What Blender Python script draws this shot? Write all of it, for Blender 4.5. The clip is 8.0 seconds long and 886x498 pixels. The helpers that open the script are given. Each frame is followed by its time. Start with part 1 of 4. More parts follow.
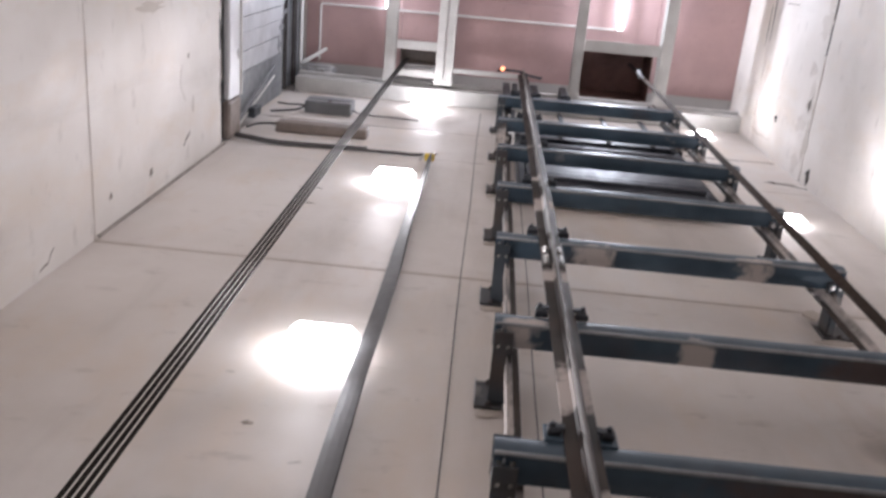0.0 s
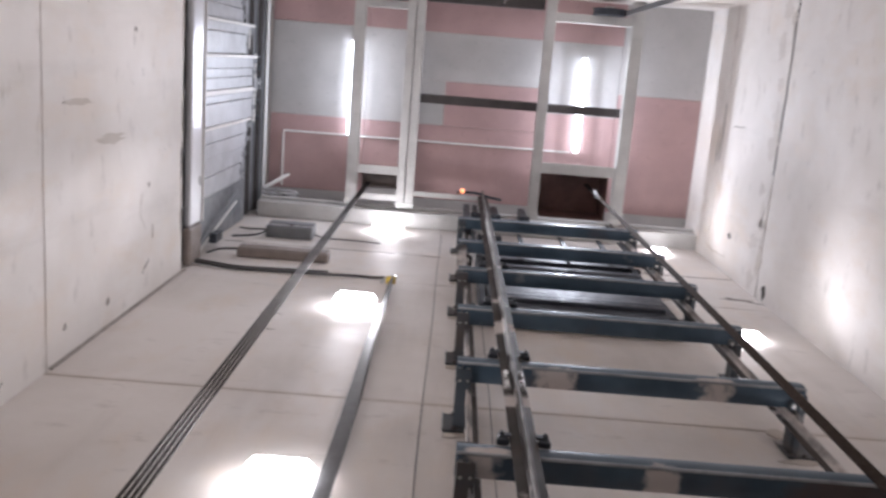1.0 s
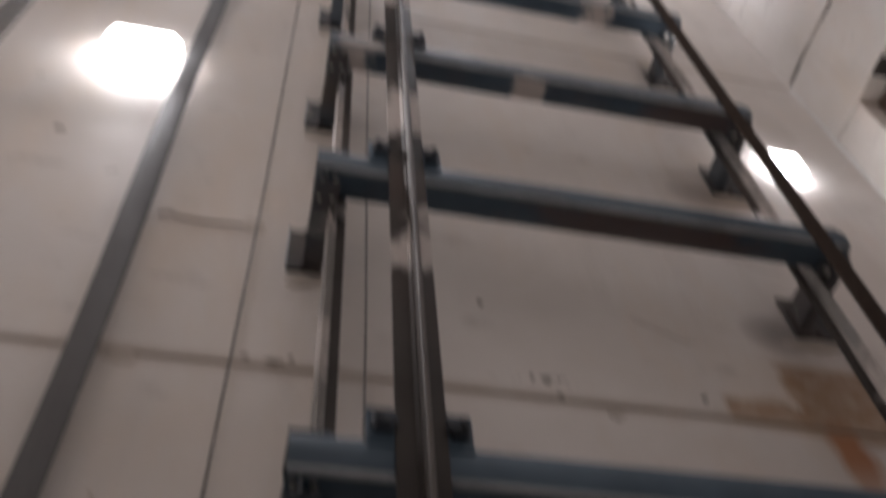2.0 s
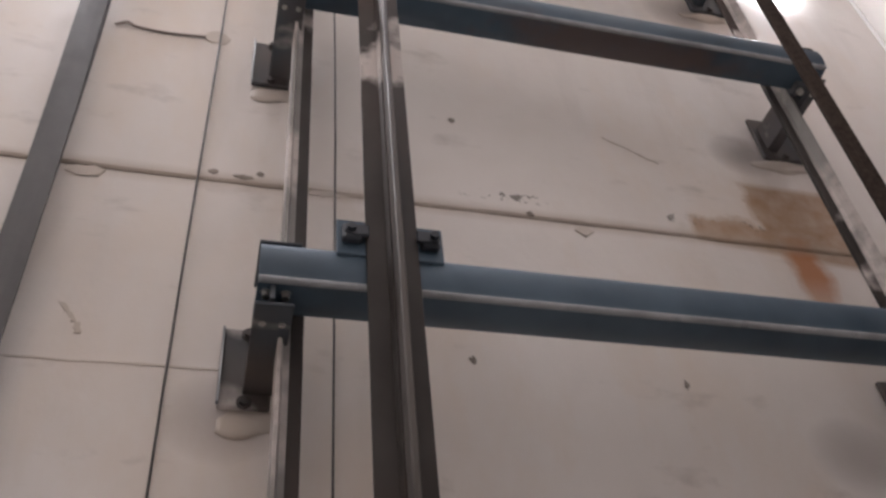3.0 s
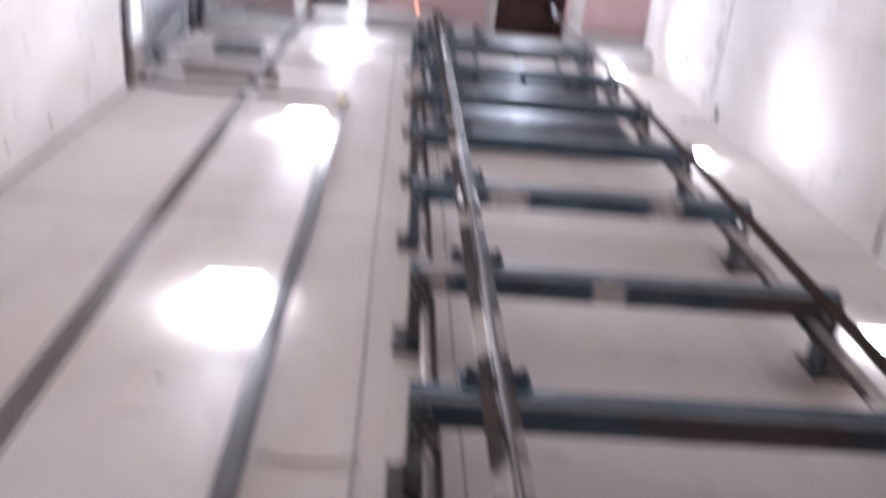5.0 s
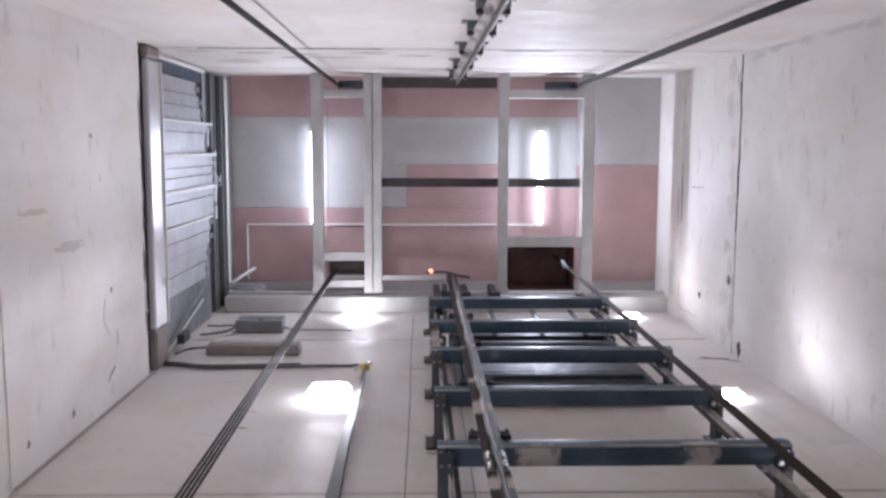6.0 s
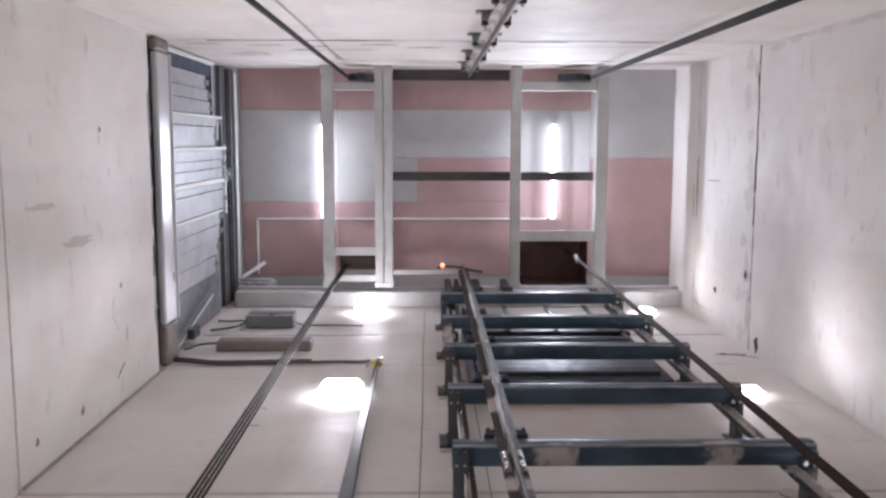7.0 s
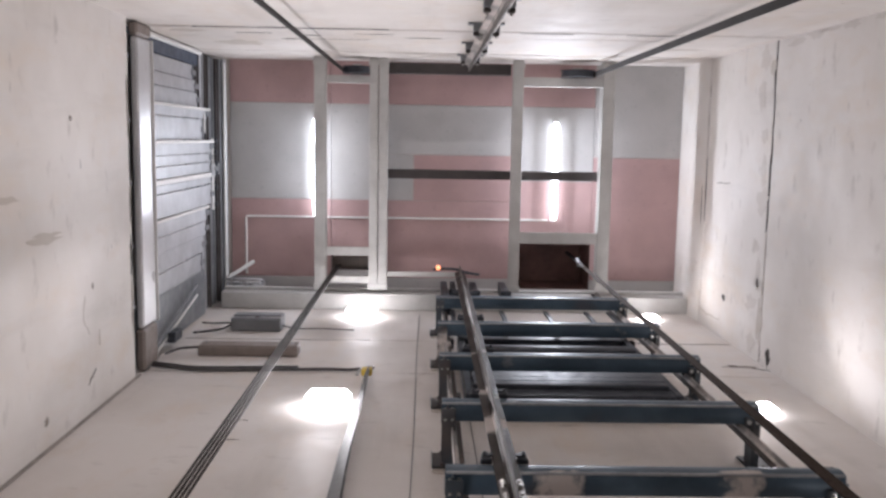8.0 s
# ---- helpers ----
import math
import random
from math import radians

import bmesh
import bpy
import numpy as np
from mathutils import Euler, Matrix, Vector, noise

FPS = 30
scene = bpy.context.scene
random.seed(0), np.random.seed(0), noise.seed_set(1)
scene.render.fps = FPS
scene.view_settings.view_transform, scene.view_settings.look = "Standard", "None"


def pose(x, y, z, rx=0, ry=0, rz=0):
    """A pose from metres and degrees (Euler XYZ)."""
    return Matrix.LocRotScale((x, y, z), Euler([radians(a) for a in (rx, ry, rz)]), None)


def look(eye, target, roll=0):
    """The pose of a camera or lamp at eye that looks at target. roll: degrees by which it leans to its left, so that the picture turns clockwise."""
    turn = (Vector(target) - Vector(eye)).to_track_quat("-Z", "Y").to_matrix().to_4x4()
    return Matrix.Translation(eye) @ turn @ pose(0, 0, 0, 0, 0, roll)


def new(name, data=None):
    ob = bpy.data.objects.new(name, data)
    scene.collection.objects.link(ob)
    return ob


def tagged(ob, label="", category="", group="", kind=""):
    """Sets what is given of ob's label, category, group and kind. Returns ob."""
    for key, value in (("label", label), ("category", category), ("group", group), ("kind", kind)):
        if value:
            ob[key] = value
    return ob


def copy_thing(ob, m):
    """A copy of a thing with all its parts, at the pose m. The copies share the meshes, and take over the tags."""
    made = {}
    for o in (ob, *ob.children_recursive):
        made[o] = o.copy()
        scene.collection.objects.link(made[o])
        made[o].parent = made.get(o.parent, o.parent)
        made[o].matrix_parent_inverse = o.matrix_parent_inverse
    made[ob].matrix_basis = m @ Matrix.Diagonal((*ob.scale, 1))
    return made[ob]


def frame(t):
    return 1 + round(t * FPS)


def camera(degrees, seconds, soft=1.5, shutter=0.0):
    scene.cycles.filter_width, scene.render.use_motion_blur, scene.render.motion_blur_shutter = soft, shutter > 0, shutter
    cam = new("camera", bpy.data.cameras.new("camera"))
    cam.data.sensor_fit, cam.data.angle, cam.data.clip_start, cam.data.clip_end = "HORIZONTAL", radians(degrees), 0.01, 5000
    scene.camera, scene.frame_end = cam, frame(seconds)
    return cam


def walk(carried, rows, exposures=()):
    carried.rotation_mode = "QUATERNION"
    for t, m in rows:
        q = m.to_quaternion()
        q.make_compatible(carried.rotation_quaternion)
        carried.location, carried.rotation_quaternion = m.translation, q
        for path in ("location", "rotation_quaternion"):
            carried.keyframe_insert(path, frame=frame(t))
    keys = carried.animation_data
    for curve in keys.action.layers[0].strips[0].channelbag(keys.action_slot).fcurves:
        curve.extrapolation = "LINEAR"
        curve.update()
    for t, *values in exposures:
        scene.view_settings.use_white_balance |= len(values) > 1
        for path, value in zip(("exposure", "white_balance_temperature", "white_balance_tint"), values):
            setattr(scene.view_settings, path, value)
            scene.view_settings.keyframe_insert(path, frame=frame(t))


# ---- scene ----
cam = camera(53.6, 8.0, soft=2.6, shutter=0.9)
PATH = [
    (0, (0.112, -0.083, 1.55), (0.052, 0.592, 3.432), 10.5),
    (0.5, (0.14, -0.133, 1.57), (0.105, 0.451, 3.483), 8.4),
    (1, (0.14, -0.128, 1.57), (0.135, 0.285, 3.527), 5.2),
    (1.5, (0.163, -0.041, 1.572), (0.324, 0.729, 3.411), -4.3),
    (2, (0.196, 0.014, 1.536), (0.546, 1.14, 3.152), -6.1),
    (2.2, (0.207, 0.036, 1.519), (0.589, 1.265, 3.05), -5.6),
    (3.3, (0.2, 0.048, 1.529), (0.672, 1.456, 2.869), -6.8),
    (3.5, (0.2, 0.046, 1.527), (0.636, 1.411, 2.922), -6.5),
    (4, (0.195, 0.0, 1.561), (0.566, 1.224, 3.098), -7.4),
    (4.5, (0.188, -0.023, 1.57), (0.481, 1.023, 3.249), -7.3),
    (5, (0.15, -0.093, 1.585), (0.276, 0.69, 3.421), -4.3),
    (5.2, (0.188, -0.083, 1.596), (0.257, 0.485, 3.513), -4.6),
    (6.3, (0.144, -0.138, 1.625), (0.191, 0.086, 3.612), -11.8),
    (6.5, (0.133, -0.135, 1.637), (0.172, 0.095, 3.623), -9.6),
    (7, (0.131, -0.121, 1.729), (0.163, 0.124, 3.714), -7.4),
    (7.5, (0.138, -0.117, 1.911), (0.177, 0.125, 3.896), -9.1),
    (8, (0.147, -0.103, 2.179), (0.186, 0.146, 4.163), -8.0),
]
EXPOSURES = [
    (0.0, 1.66, 6000, 13), (0.5, 1.60, 5950, 13), (1.0, 1.46, 5950, 13), (1.5, 1.50, 6050, 13), (2.0, 1.34, 6150, 12), (2.4, 1.50, 6150, 12), (3.3, 2.64, 5900, 12), (4.0, 2.78, 5700, 11), (4.5, 2.45, 5650, 13),
    (5.0, 2.06, 5650, 16), (5.3, 1.68, 5650, 16), (6.5, 1.30, 5750, 16), (7.3, 1.29, 5950, 13), (8.0, 1.27, 6100, 12.5),
]
walk(cam, [(t, look(eye, target, roll)) for t, eye, target, roll in PATH], EXPOSURES)

# ---- light ----
world = bpy.data.worlds.new("world")
world.use_nodes = True
scene.world = world
world.node_tree.nodes["Background"].inputs[0].default_value = (0.9, 0.92, 1.0, 1)
world.node_tree.nodes["Background"].inputs[1].default_value = 0.02

# the shaft: west, east, south and north wall, and the ceiling
W, E, S, N, TOP = -2.265, 3.278, -1.027, 1.93, 13.04
TUBE_W, LAMP_W = (4.0, 13.5), 14.5
LAMP_Z = (5.45, 8.62, 12.03)
LAMP_X = (-0.575, 2.72)
TUBE_X = (-1.207, 1.718)


def area_lamp(name, eye, target, sx, sy, watts, colour, spread=180):
    data = bpy.data.lights.new(name, "AREA")
    data.shape, data.size, data.size_y, data.energy, data.color = "RECTANGLE", sx, sy, watts, colour
    data.spread = radians(spread)
    ob = new(name, data)
    ob.matrix_world = look(eye, target)
    return ob


for x, watts in zip(TUBE_X, TUBE_W):
    for side in (-1, 1):
        area_lamp("tube_light", (x + 0.03 * side, 0.27, 12.89), (x + 0.73 * side, 0.2701, 11.89), 1.2, 0.05, watts, (0.93, 0.95, 1.0))
for x in LAMP_X:
    for z in LAMP_Z:
        area_lamp("bulkhead_light", (x, N - (0.15 if x < 0 else 0.085), z - 0.02), (x, N - 1.15, z - 0.7), 0.2, 0.16, LAMP_W if x < 0 else LAMP_W * 0.27, (1.0, 0.94, 0.92), 145)


# ---- materials ----
class Nodes:
    """Short hand for a node material."""

    def __init__(self, name):
        self.mat = bpy.data.materials.new(name)
        self.mat.use_nodes = True
        self.tree = self.mat.node_tree
        self.bsdf = self.tree.nodes["Principled BSDF"]
        self.place = self.add("ShaderNodeNewGeometry").outputs["Position"]

    def add(self, kind):
        return self.tree.nodes.new(kind)

    def link(self, a, b):
        self.tree.links.new(a, b)

    def scaled(self, sx, sy, sz):
        n = self.add("ShaderNodeVectorMath")
        n.operation = "MULTIPLY"
        self.link(self.place, n.inputs[0])
        n.inputs[1].default_value = (sx, sy, sz)
        return n.outputs[0]

    def noise(self, scale, detail=4.0, rough=0.55, vector=None):
        n = self.add("ShaderNodeTexNoise")
        n.inputs["Scale"].default_value, n.inputs["Detail"].default_value, n.inputs["Roughness"].default_value = scale, detail, rough
        self.link(vector or self.place, n.inputs["Vector"])
        return n.outputs["Fac"]

    def voronoi(self, scale, vector=None):
        n = self.add("ShaderNodeTexVoronoi")
        n.inputs["Scale"].default_value = scale
        self.link(vector or self.place, n.inputs["Vector"])
        return n.outputs["Distance"]

    def ramp(self, fac, a, b, low=0.0, high=1.0):
        n = self.add("ShaderNodeMapRange")
        n.inputs["From Min"].default_value, n.inputs["From Max"].default_value = a, b
        n.inputs["To Min"].default_value, n.inputs["To Max"].default_value = low, high
        self.link(fac, n.inputs["Value"])
        return n.outputs["Result"]

    def math(self, op, a, b):
        n = self.add("ShaderNodeMath")
        n.operation = op
        for i, v in enumerate((a, b)):
            if isinstance(v, (int, float)):
                n.inputs[i].default_value = v
            else:
                self.link(v, n.inputs[i])
        return n.outputs[0]

    def mix(self, fac, a, b):
        n = self.add("ShaderNodeMix")
        n.data_type = "RGBA"
        if isinstance(fac, (int, float)):
            n.inputs[0].default_value = fac
        else:
            self.link(fac, n.inputs[0])
        for socket, v in ((n.inputs[6], a), (n.inputs[7], b)):
            if isinstance(v, tuple):
                socket.default_value = (*v, 1)
            else:
                self.link(v, socket)
        return n.outputs[2]

    def axis(self, i):
        n = self.add("ShaderNodeSeparateXYZ")
        self.link(self.place, n.inputs[0])
        return n.outputs[i]

    def done(self, colour, rough=0.6, metal=0.0, bump=None, strength=0.2, distance=0.01):
        if isinstance(colour, tuple):
            self.bsdf.inputs["Base Color"].default_value = (*colour, 1)
        else:
            self.link(colour, self.bsdf.inputs["Base Color"])
        if isinstance(rough, (int, float)):
            self.bsdf.inputs["Roughness"].default_value = rough
        else:
            self.link(rough, self.bsdf.inputs["Roughness"])
        if isinstance(metal, (int, float)):
            self.bsdf.inputs["Metallic"].default_value = metal
        else:
            self.link(metal, self.bsdf.inputs["Metallic"])
        if bump is not None:
            n = self.add("ShaderNodeBump")
            n.inputs["Strength"].default_value, n.inputs["Distance"].default_value = strength, distance
            self.link(bump, n.inputs["Height"])
            self.link(n.outputs[0], self.bsdf.inputs["Normal"])
        return self.mat


def plaster_material(name, base, water=False, gloss=0.62):
    """Painted concrete: broad mottling, trowel marks, scuffs, specks and, on one wall, a rusty water stain."""
    n = Nodes(name)
    dull = tuple(c * k for c, k in zip(base, (0.83, 0.81, 0.785)))
    warm = tuple(c * k for c, k in zip(base, (0.90, 0.83, 0.75)))
    c = n.mix(n.ramp(n.noise(0.9, 5), 0.35, 0.7), base, dull)
    c = n.mix(n.ramp(n.noise(2.3, 6, 0.65, n.scaled(1, 1, 0.45)), 0.5, 0.72, 0, 0.8), c, warm)
    streak = n.ramp(n.noise(1.0, 5, 0.6, n.scaled(2.2, 2.2, 0.35)), 0.55, 0.75, 0, 0.4)
    c = n.mix(streak, c, tuple(v * 0.72 for v in dull))
    scuff = n.ramp(n.noise(3.1, 5, 0.6, n.scaled(1.0, 1.0, 2.2)), 0.60, 0.76, 0, 0.5)
    c = n.mix(scuff, c, (0.33, 0.29, 0.26))
    warp = n.add("ShaderNodeVectorMath")
    warp.operation = "ADD"
    wobble = n.add("ShaderNodeTexNoise")
    wobble.inputs["Scale"].default_value = 9.0
    n.link(n.place, wobble.inputs["Vector"])
    shrunk = n.add("ShaderNodeVectorMath")
    shrunk.operation = "SCALE"
    shrunk.inputs["Scale"].default_value = 0.12
    n.link(wobble.outputs["Color"], shrunk.inputs[0])
    n.link(n.scaled(0.85, 0.85, 2.1), warp.inputs[0])
    n.link(shrunk.outputs[0], warp.inputs[1])
    speck = n.math("MULTIPLY", n.ramp(n.voronoi(2.4, warp.outputs[0]), 0.062, 0.035), n.ramp(n.noise(1.3, 2), 0.46, 0.60))
    c = n.mix(n.math("MULTIPLY", speck, 0.5), c, (0.14, 0.12, 0.105))
    if water:
        x, z = n.axis(0), n.axis(2)
        wob = n.math("MULTIPLY", n.math("SUBTRACT", n.noise(5.5, 5, 0.6), 0.5), 0.55)
        wob = n.math("MULTIPLY", wob, 0.3)
        step = n.math("MAXIMUM", n.math("SUBTRACT", x, 2.015), n.math("MINIMUM", n.math("SUBTRACT", x, 1.755), n.math("SUBTRACT", 3.64, z)))
        below = n.math("SUBTRACT", 3.855, z)
        above = n.math("SUBTRACT", z, n.math("ADD", 3.49, n.math("MULTIPLY", n.math("SUBTRACT", x, 2.0), -0.1)))
        patch = n.math("MINIMUM", n.math("ADD", n.math("MINIMUM", step, n.math("SUBTRACT", 2.42, x)), wob), n.math("MINIMUM", below, above))
        patch = n.ramp(patch, -0.01, 0.025)
        run = n.math("SUBTRACT", 0.09, n.math("ABSOLUTE", n.math("SUBTRACT", x, 2.15), 0.0))
        run = n.math("MULTIPLY", n.ramp(n.math("ADD", run, n.math("MULTIPLY", wob, 1.1)), 0.0, 0.06), n.math("MULTIPLY", n.ramp(z, 3.1, 3.4), n.ramp(z, 3.6, 3.5)))
        c = n.mix(n.math("MULTIPLY", patch, n.ramp(n.noise(14, 4), 0.3, 0.7, 0.65, 0.95)), c, (0.36, 0.225, 0.125))
        c = n.mix(n.math("MULTIPLY", run, 0.9), c, (0.46, 0.19, 0.07))
        for joint, amount in ((3.53, 0.75), (6.66, 0.5)):
            near = n.math("SUBTRACT", 0.045, n.math("ABSOLUTE", n.math("SUBTRACT", z, joint), 0.0))
            near = n.ramp(n.math("ADD", near, n.math("MULTIPLY", wob, 0.22)), 0.0, 0.05)
            c = n.mix(n.math("MULTIPLY", near, amount), c, (0.42, 0.35, 0.28))
        chip = n.math("MULTIPLY", n.ramp(n.math("ABSOLUTE", n.math("SUBTRACT", z, 3.615), 0.0), 0.026, 0.014), n.math("MULTIPLY", n.ramp(n.noise(34, 3, 0.6), 0.57, 0.61), n.math("MULTIPLY", n.ramp(x, 0.5, 0.9), n.ramp(n.noise(2.6, 2), 0.5, 0.58))))
        c = n.mix(n.math("MULTIPLY", chip, 0.85), c, (0.11, 0.095, 0.08))
        for px, pz, amount in ((2.10, 4.02, 0.8), (0.22, 2.70, 0.55), (2.08, 5.05, 0.6), (2.25, 6.5, 0.5), (2.0, 2.7, 0.5)):
            d = n.math("ADD", n.math("POWER", n.math("DIVIDE", n.math("SUBTRACT", x, px), 0.16), 2.0), n.math("POWER", n.math("DIVIDE", n.math("SUBTRACT", z, pz), 0.13), 2.0))
            soot = n.ramp(n.math("ADD", n.math("SUBTRACT", 1.0, d), n.math("MULTIPLY", wob, 3.0)), 0.0, 1.2)
            c = n.mix(n.math("MULTIPLY", soot, amount), c, (0.23, 0.20, 0.185))
    bump = n.math("ADD", n.math("MULTIPLY", n.noise(3.0, 3), 1.0), n.math("MULTIPLY", n.noise(38, 4, 0.6), 0.16))
    return n.done(c, n.ramp(n.noise(4, 3), 0.3, 0.7, gloss - 0.1, gloss + 0.12), 0.0, bump, 0.35, 0.012)


def steel_material(name, paint, rust=(0.16, 0.085, 0.055), rough=0.36, rust_at=(0.58, 0.72), splash_at=(0.66, 0.70), metal=0.0, splash=(0.62, 0.57, 0.54), shine=0.5, spots=(), rusted=()):
    """Painted or greasy steel with worn rusty patches and plaster splashed over it."""
    n = Nodes(name)
    c = n.mix(n.ramp(n.noise(3.0, 4), 0.35, 0.7), paint, tuple(min(1, v * 1.6 + 0.01) for v in paint))
    r = n.ramp(n.noise(1.9, 2.5, 0.5), *rust_at)
    for px, pz, rx, rz in rusted:
        far = n.math("ADD", n.math("POWER", n.math("DIVIDE", n.math("SUBTRACT", n.axis(0), px), rx), 2.0), n.math("POWER", n.math("DIVIDE", n.math("SUBTRACT", n.axis(2), pz), rz), 2.0))
        r = n.math("MAXIMUM", r, n.ramp(n.math("ADD", n.math("SUBTRACT", 1.0, far), n.math("MULTIPLY", n.math("SUBTRACT", n.noise(9, 4), 0.5), 2.0)), 0.0, 0.8))
    c = n.mix(n.math("MULTIPLY", r, 0.75), c, rust)
    w = n.ramp(n.noise(2.7, 4, 0.5, n.scaled(0.8, 1.2, 1.0)), *splash_at)
    w = n.math("MULTIPLY", w, n.ramp(n.noise(24, 3), 0.3, 0.55, 0.55, 1.0))
    if spots:
        x, z = n.axis(0), n.axis(2)
        wob = n.math("MULTIPLY", n.math("SUBTRACT", n.noise(11, 4), 0.5), 3.2)
        for px, pz, rx, rz in spots:
            d = n.math("ADD", n.math("POWER", n.math("DIVIDE", n.math("SUBTRACT", x, px), rx), 2.0), n.math("POWER", n.math("DIVIDE", n.math("SUBTRACT", z, pz), rz), 2.0))
            w = n.math("MAXIMUM", w, n.ramp(n.math("ADD", n.math("SUBTRACT", 1.0, d), wob), 0.0, 0.7, 0, 0.92))
    c = n.mix(w, c, splash)
    n.bsdf.inputs["Specular IOR Level"].default_value = shine
    rr = n.math("ADD", n.ramp(n.noise(3.5, 3), 0.3, 0.7, rough - 0.05, rough + 0.12), n.math("MULTIPLY", w, 0.35))
    m = n.math("MULTIPLY", n.math("SUBTRACT", 1.0, w), metal)
    return n.done(c, rr, m, n.noise(40, 2), 0.05, 0.002)


def plain_material(name, colour, rough=0.5, metal=0.0, vary=0.25, scale=6.0, stretch=(1, 1, 1), shine=0.5):
    n = Nodes(name)
    n.bsdf.inputs["Specular IOR Level"].default_value = shine
    dark = tuple(v * (1 - vary) for v in colour)
    c = n.mix(n.ramp(n.noise(scale, 5, 0.6, n.scaled(*stretch)), 0.35, 0.7), colour, dark)
    c = n.mix(n.ramp(n.noise(scale * 9, 3), 0.62, 0.75, 0, 0.4), c, tuple(v * 0.6 for v in colour))
    return n.done(c, n.ramp(n.noise(scale * 2, 4), 0.3, 0.7, max(rough - 0.08, 0.05), rough + 0.1), metal, n.noise(scale * 11, 3), 0.12, 0.003)


def glow_material(name, colour, strength):
    n = Nodes(name)
    n.bsdf.inputs["Emission Color"].default_value = (*colour, 1)
    n.bsdf.inputs["Emission Strength"].default_value = strength
    return n.done((0.8, 0.8, 0.8), 0.4)


PLASTER_N = plaster_material("painted_concrete_stained", (0.74, 0.70, 0.67), True, 0.64)
PLASTER = plaster_material("painted_concrete", (0.74, 0.70, 0.665), False, 0.65)
GROOVE = plain_material("dirty_joint", (0.33, 0.285, 0.25), 0.9, 0, 0.5, 9)
# near-black for open joints and cracks, and for the painted shade under the sill
CRACK_AND_SHADE = plain_material("open_joint_and_shade", (0.07, 0.06, 0.052), 0.9, 0, 0.5, 9)
FILLET = plain_material("grey_corner_strip", (0.36, 0.32, 0.29), 0.85, 0, 0.35, 7)
PATCH_PALE = plaster_material("pale_filler", (0.655, 0.61, 0.57), False, 0.7)
PATCH = plaster_material("joint_filler", (0.58, 0.53, 0.48), False, 0.7)
# pale edge colour; on the bracket bars it paints a highlight
PALE_EDGE = plain_material("pale_steel_edge", (0.42, 0.44, 0.46), 0.32, 0.1, 0.5, 7)
BLUE = steel_material("blue_grey_steel", (0.046, 0.074, 0.104), (0.12, 0.08, 0.065), 0.38, (0.60, 0.86), (0.68, 0.84), shine=0.4, spots=((0.83, 6.34, 0.12, 0.05), (1.17, 5.15, 0.08, 0.05), (1.75, 6.36, 0.12, 0.04), (0.40, 5.17, 0.10, 0.05)), rusted=((1.45, 4.085, 0.55, 0.028), (2.0, 5.14, 0.3, 0.03)))
RAIL = steel_material("greasy_rail_steel", (0.036, 0.031, 0.028), (0.085, 0.06, 0.05), 0.55, (0.5, 0.7), (0.64, 0.69), 0.0, shine=0.25, spots=((0.56, 3.66, 0.12, 0.14), (0.55, 4.55, 0.12, 0.22), (0.55, 5.75, 0.12, 0.12), (0.55, 7.0, 0.12, 0.15)))
RAIL_PALE = steel_material("dusty_pale_rail_steel", (0.20, 0.19, 0.18), (0.20, 0.15, 0.12), 0.4, (0.6, 0.75), (0.48, 0.58), 0.3)
ARM = steel_material("dusty_arm_steel", (0.045, 0.056, 0.068), (0.12, 0.09, 0.075), 0.45, (0.48, 0.62), (0.60, 0.68))
FOOT = steel_material("dusty_foot_steel", (0.04, 0.041, 0.044), (0.11, 0.085, 0.07), 0.5, (0.5, 0.65), (0.58, 0.68), 0.1)
BLADE = plain_material("polished_rail_blade", (0.13, 0.115, 0.105), 0.52, 0.3, 0.45, 5, (3, 3, 0.6))
BLACK = plain_material("black_iron", (0.056, 0.062, 0.075), 0.48, 0.0, 0.4, 5, shine=0.35)
ZINC = plain_material("zinc_bolt", (0.55, 0.54, 0.52), 0.3, 0.9, 0.3, 20)
ROPE_BROWN = plain_material("greased_brown_rope", (0.080, 0.062, 0.053), 0.8, 0.0, 0.4, 60, shine=0.1)
SILL = plain_material("dull_aluminium_sill", (0.64, 0.64, 0.655), 0.33, 0.3, 0.08, 1.1, (1, 0.5, 1))
ROPE = plain_material("steel_rope", (0.045, 0.039, 0.036), 0.75, 0.0, 0.4, 60, shine=0.15)
CABLE = plain_material("grey_flat_cable", (0.105, 0.102, 0.102), 0.62, 0, 0.15, 12, (1, 1, 0.2))
WIRE = plain_material("black_cable_skin", (0.06, 0.054, 0.052), 0.5, 0, 0.2, 15)
PINK = plain_material("pink_ceiling_board", (0.47, 0.315, 0.305), 0.6, 0, 0.14, 2.0)
GREY = plain_material("grey_ceiling_board", (0.49, 0.475, 0.465), 0.6, 0, 0.12, 2.0)
BEAM = plain_material("pale_beam_paint", (0.56, 0.55, 0.53), 0.5, 0, 0.2, 4)
DARKBAR = plain_material("dark_steel_bar", (0.07, 0.06, 0.058), 0.5, 0.2, 0.3, 5)
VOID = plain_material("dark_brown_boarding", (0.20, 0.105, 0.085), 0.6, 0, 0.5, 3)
ALU = plain_material("brushed_aluminium", (0.66, 0.67, 0.69), 0.3, 0.9, 0.15, 8, (1, 0.3, 1))
DOORM = plain_material("galvanised_door_sheet", (0.50, 0.51, 0.535), 0.42, 0.2, 0.22, 3)
DOORDARK = plain_material("dull_grey_door_frame", (0.26, 0.27, 0.285), 0.45, 0.4, 0.25, 4)
NAVY = plain_material("dark_blue_sheet", (0.055, 0.075, 0.115), 0.5, 0, 0.3, 4)
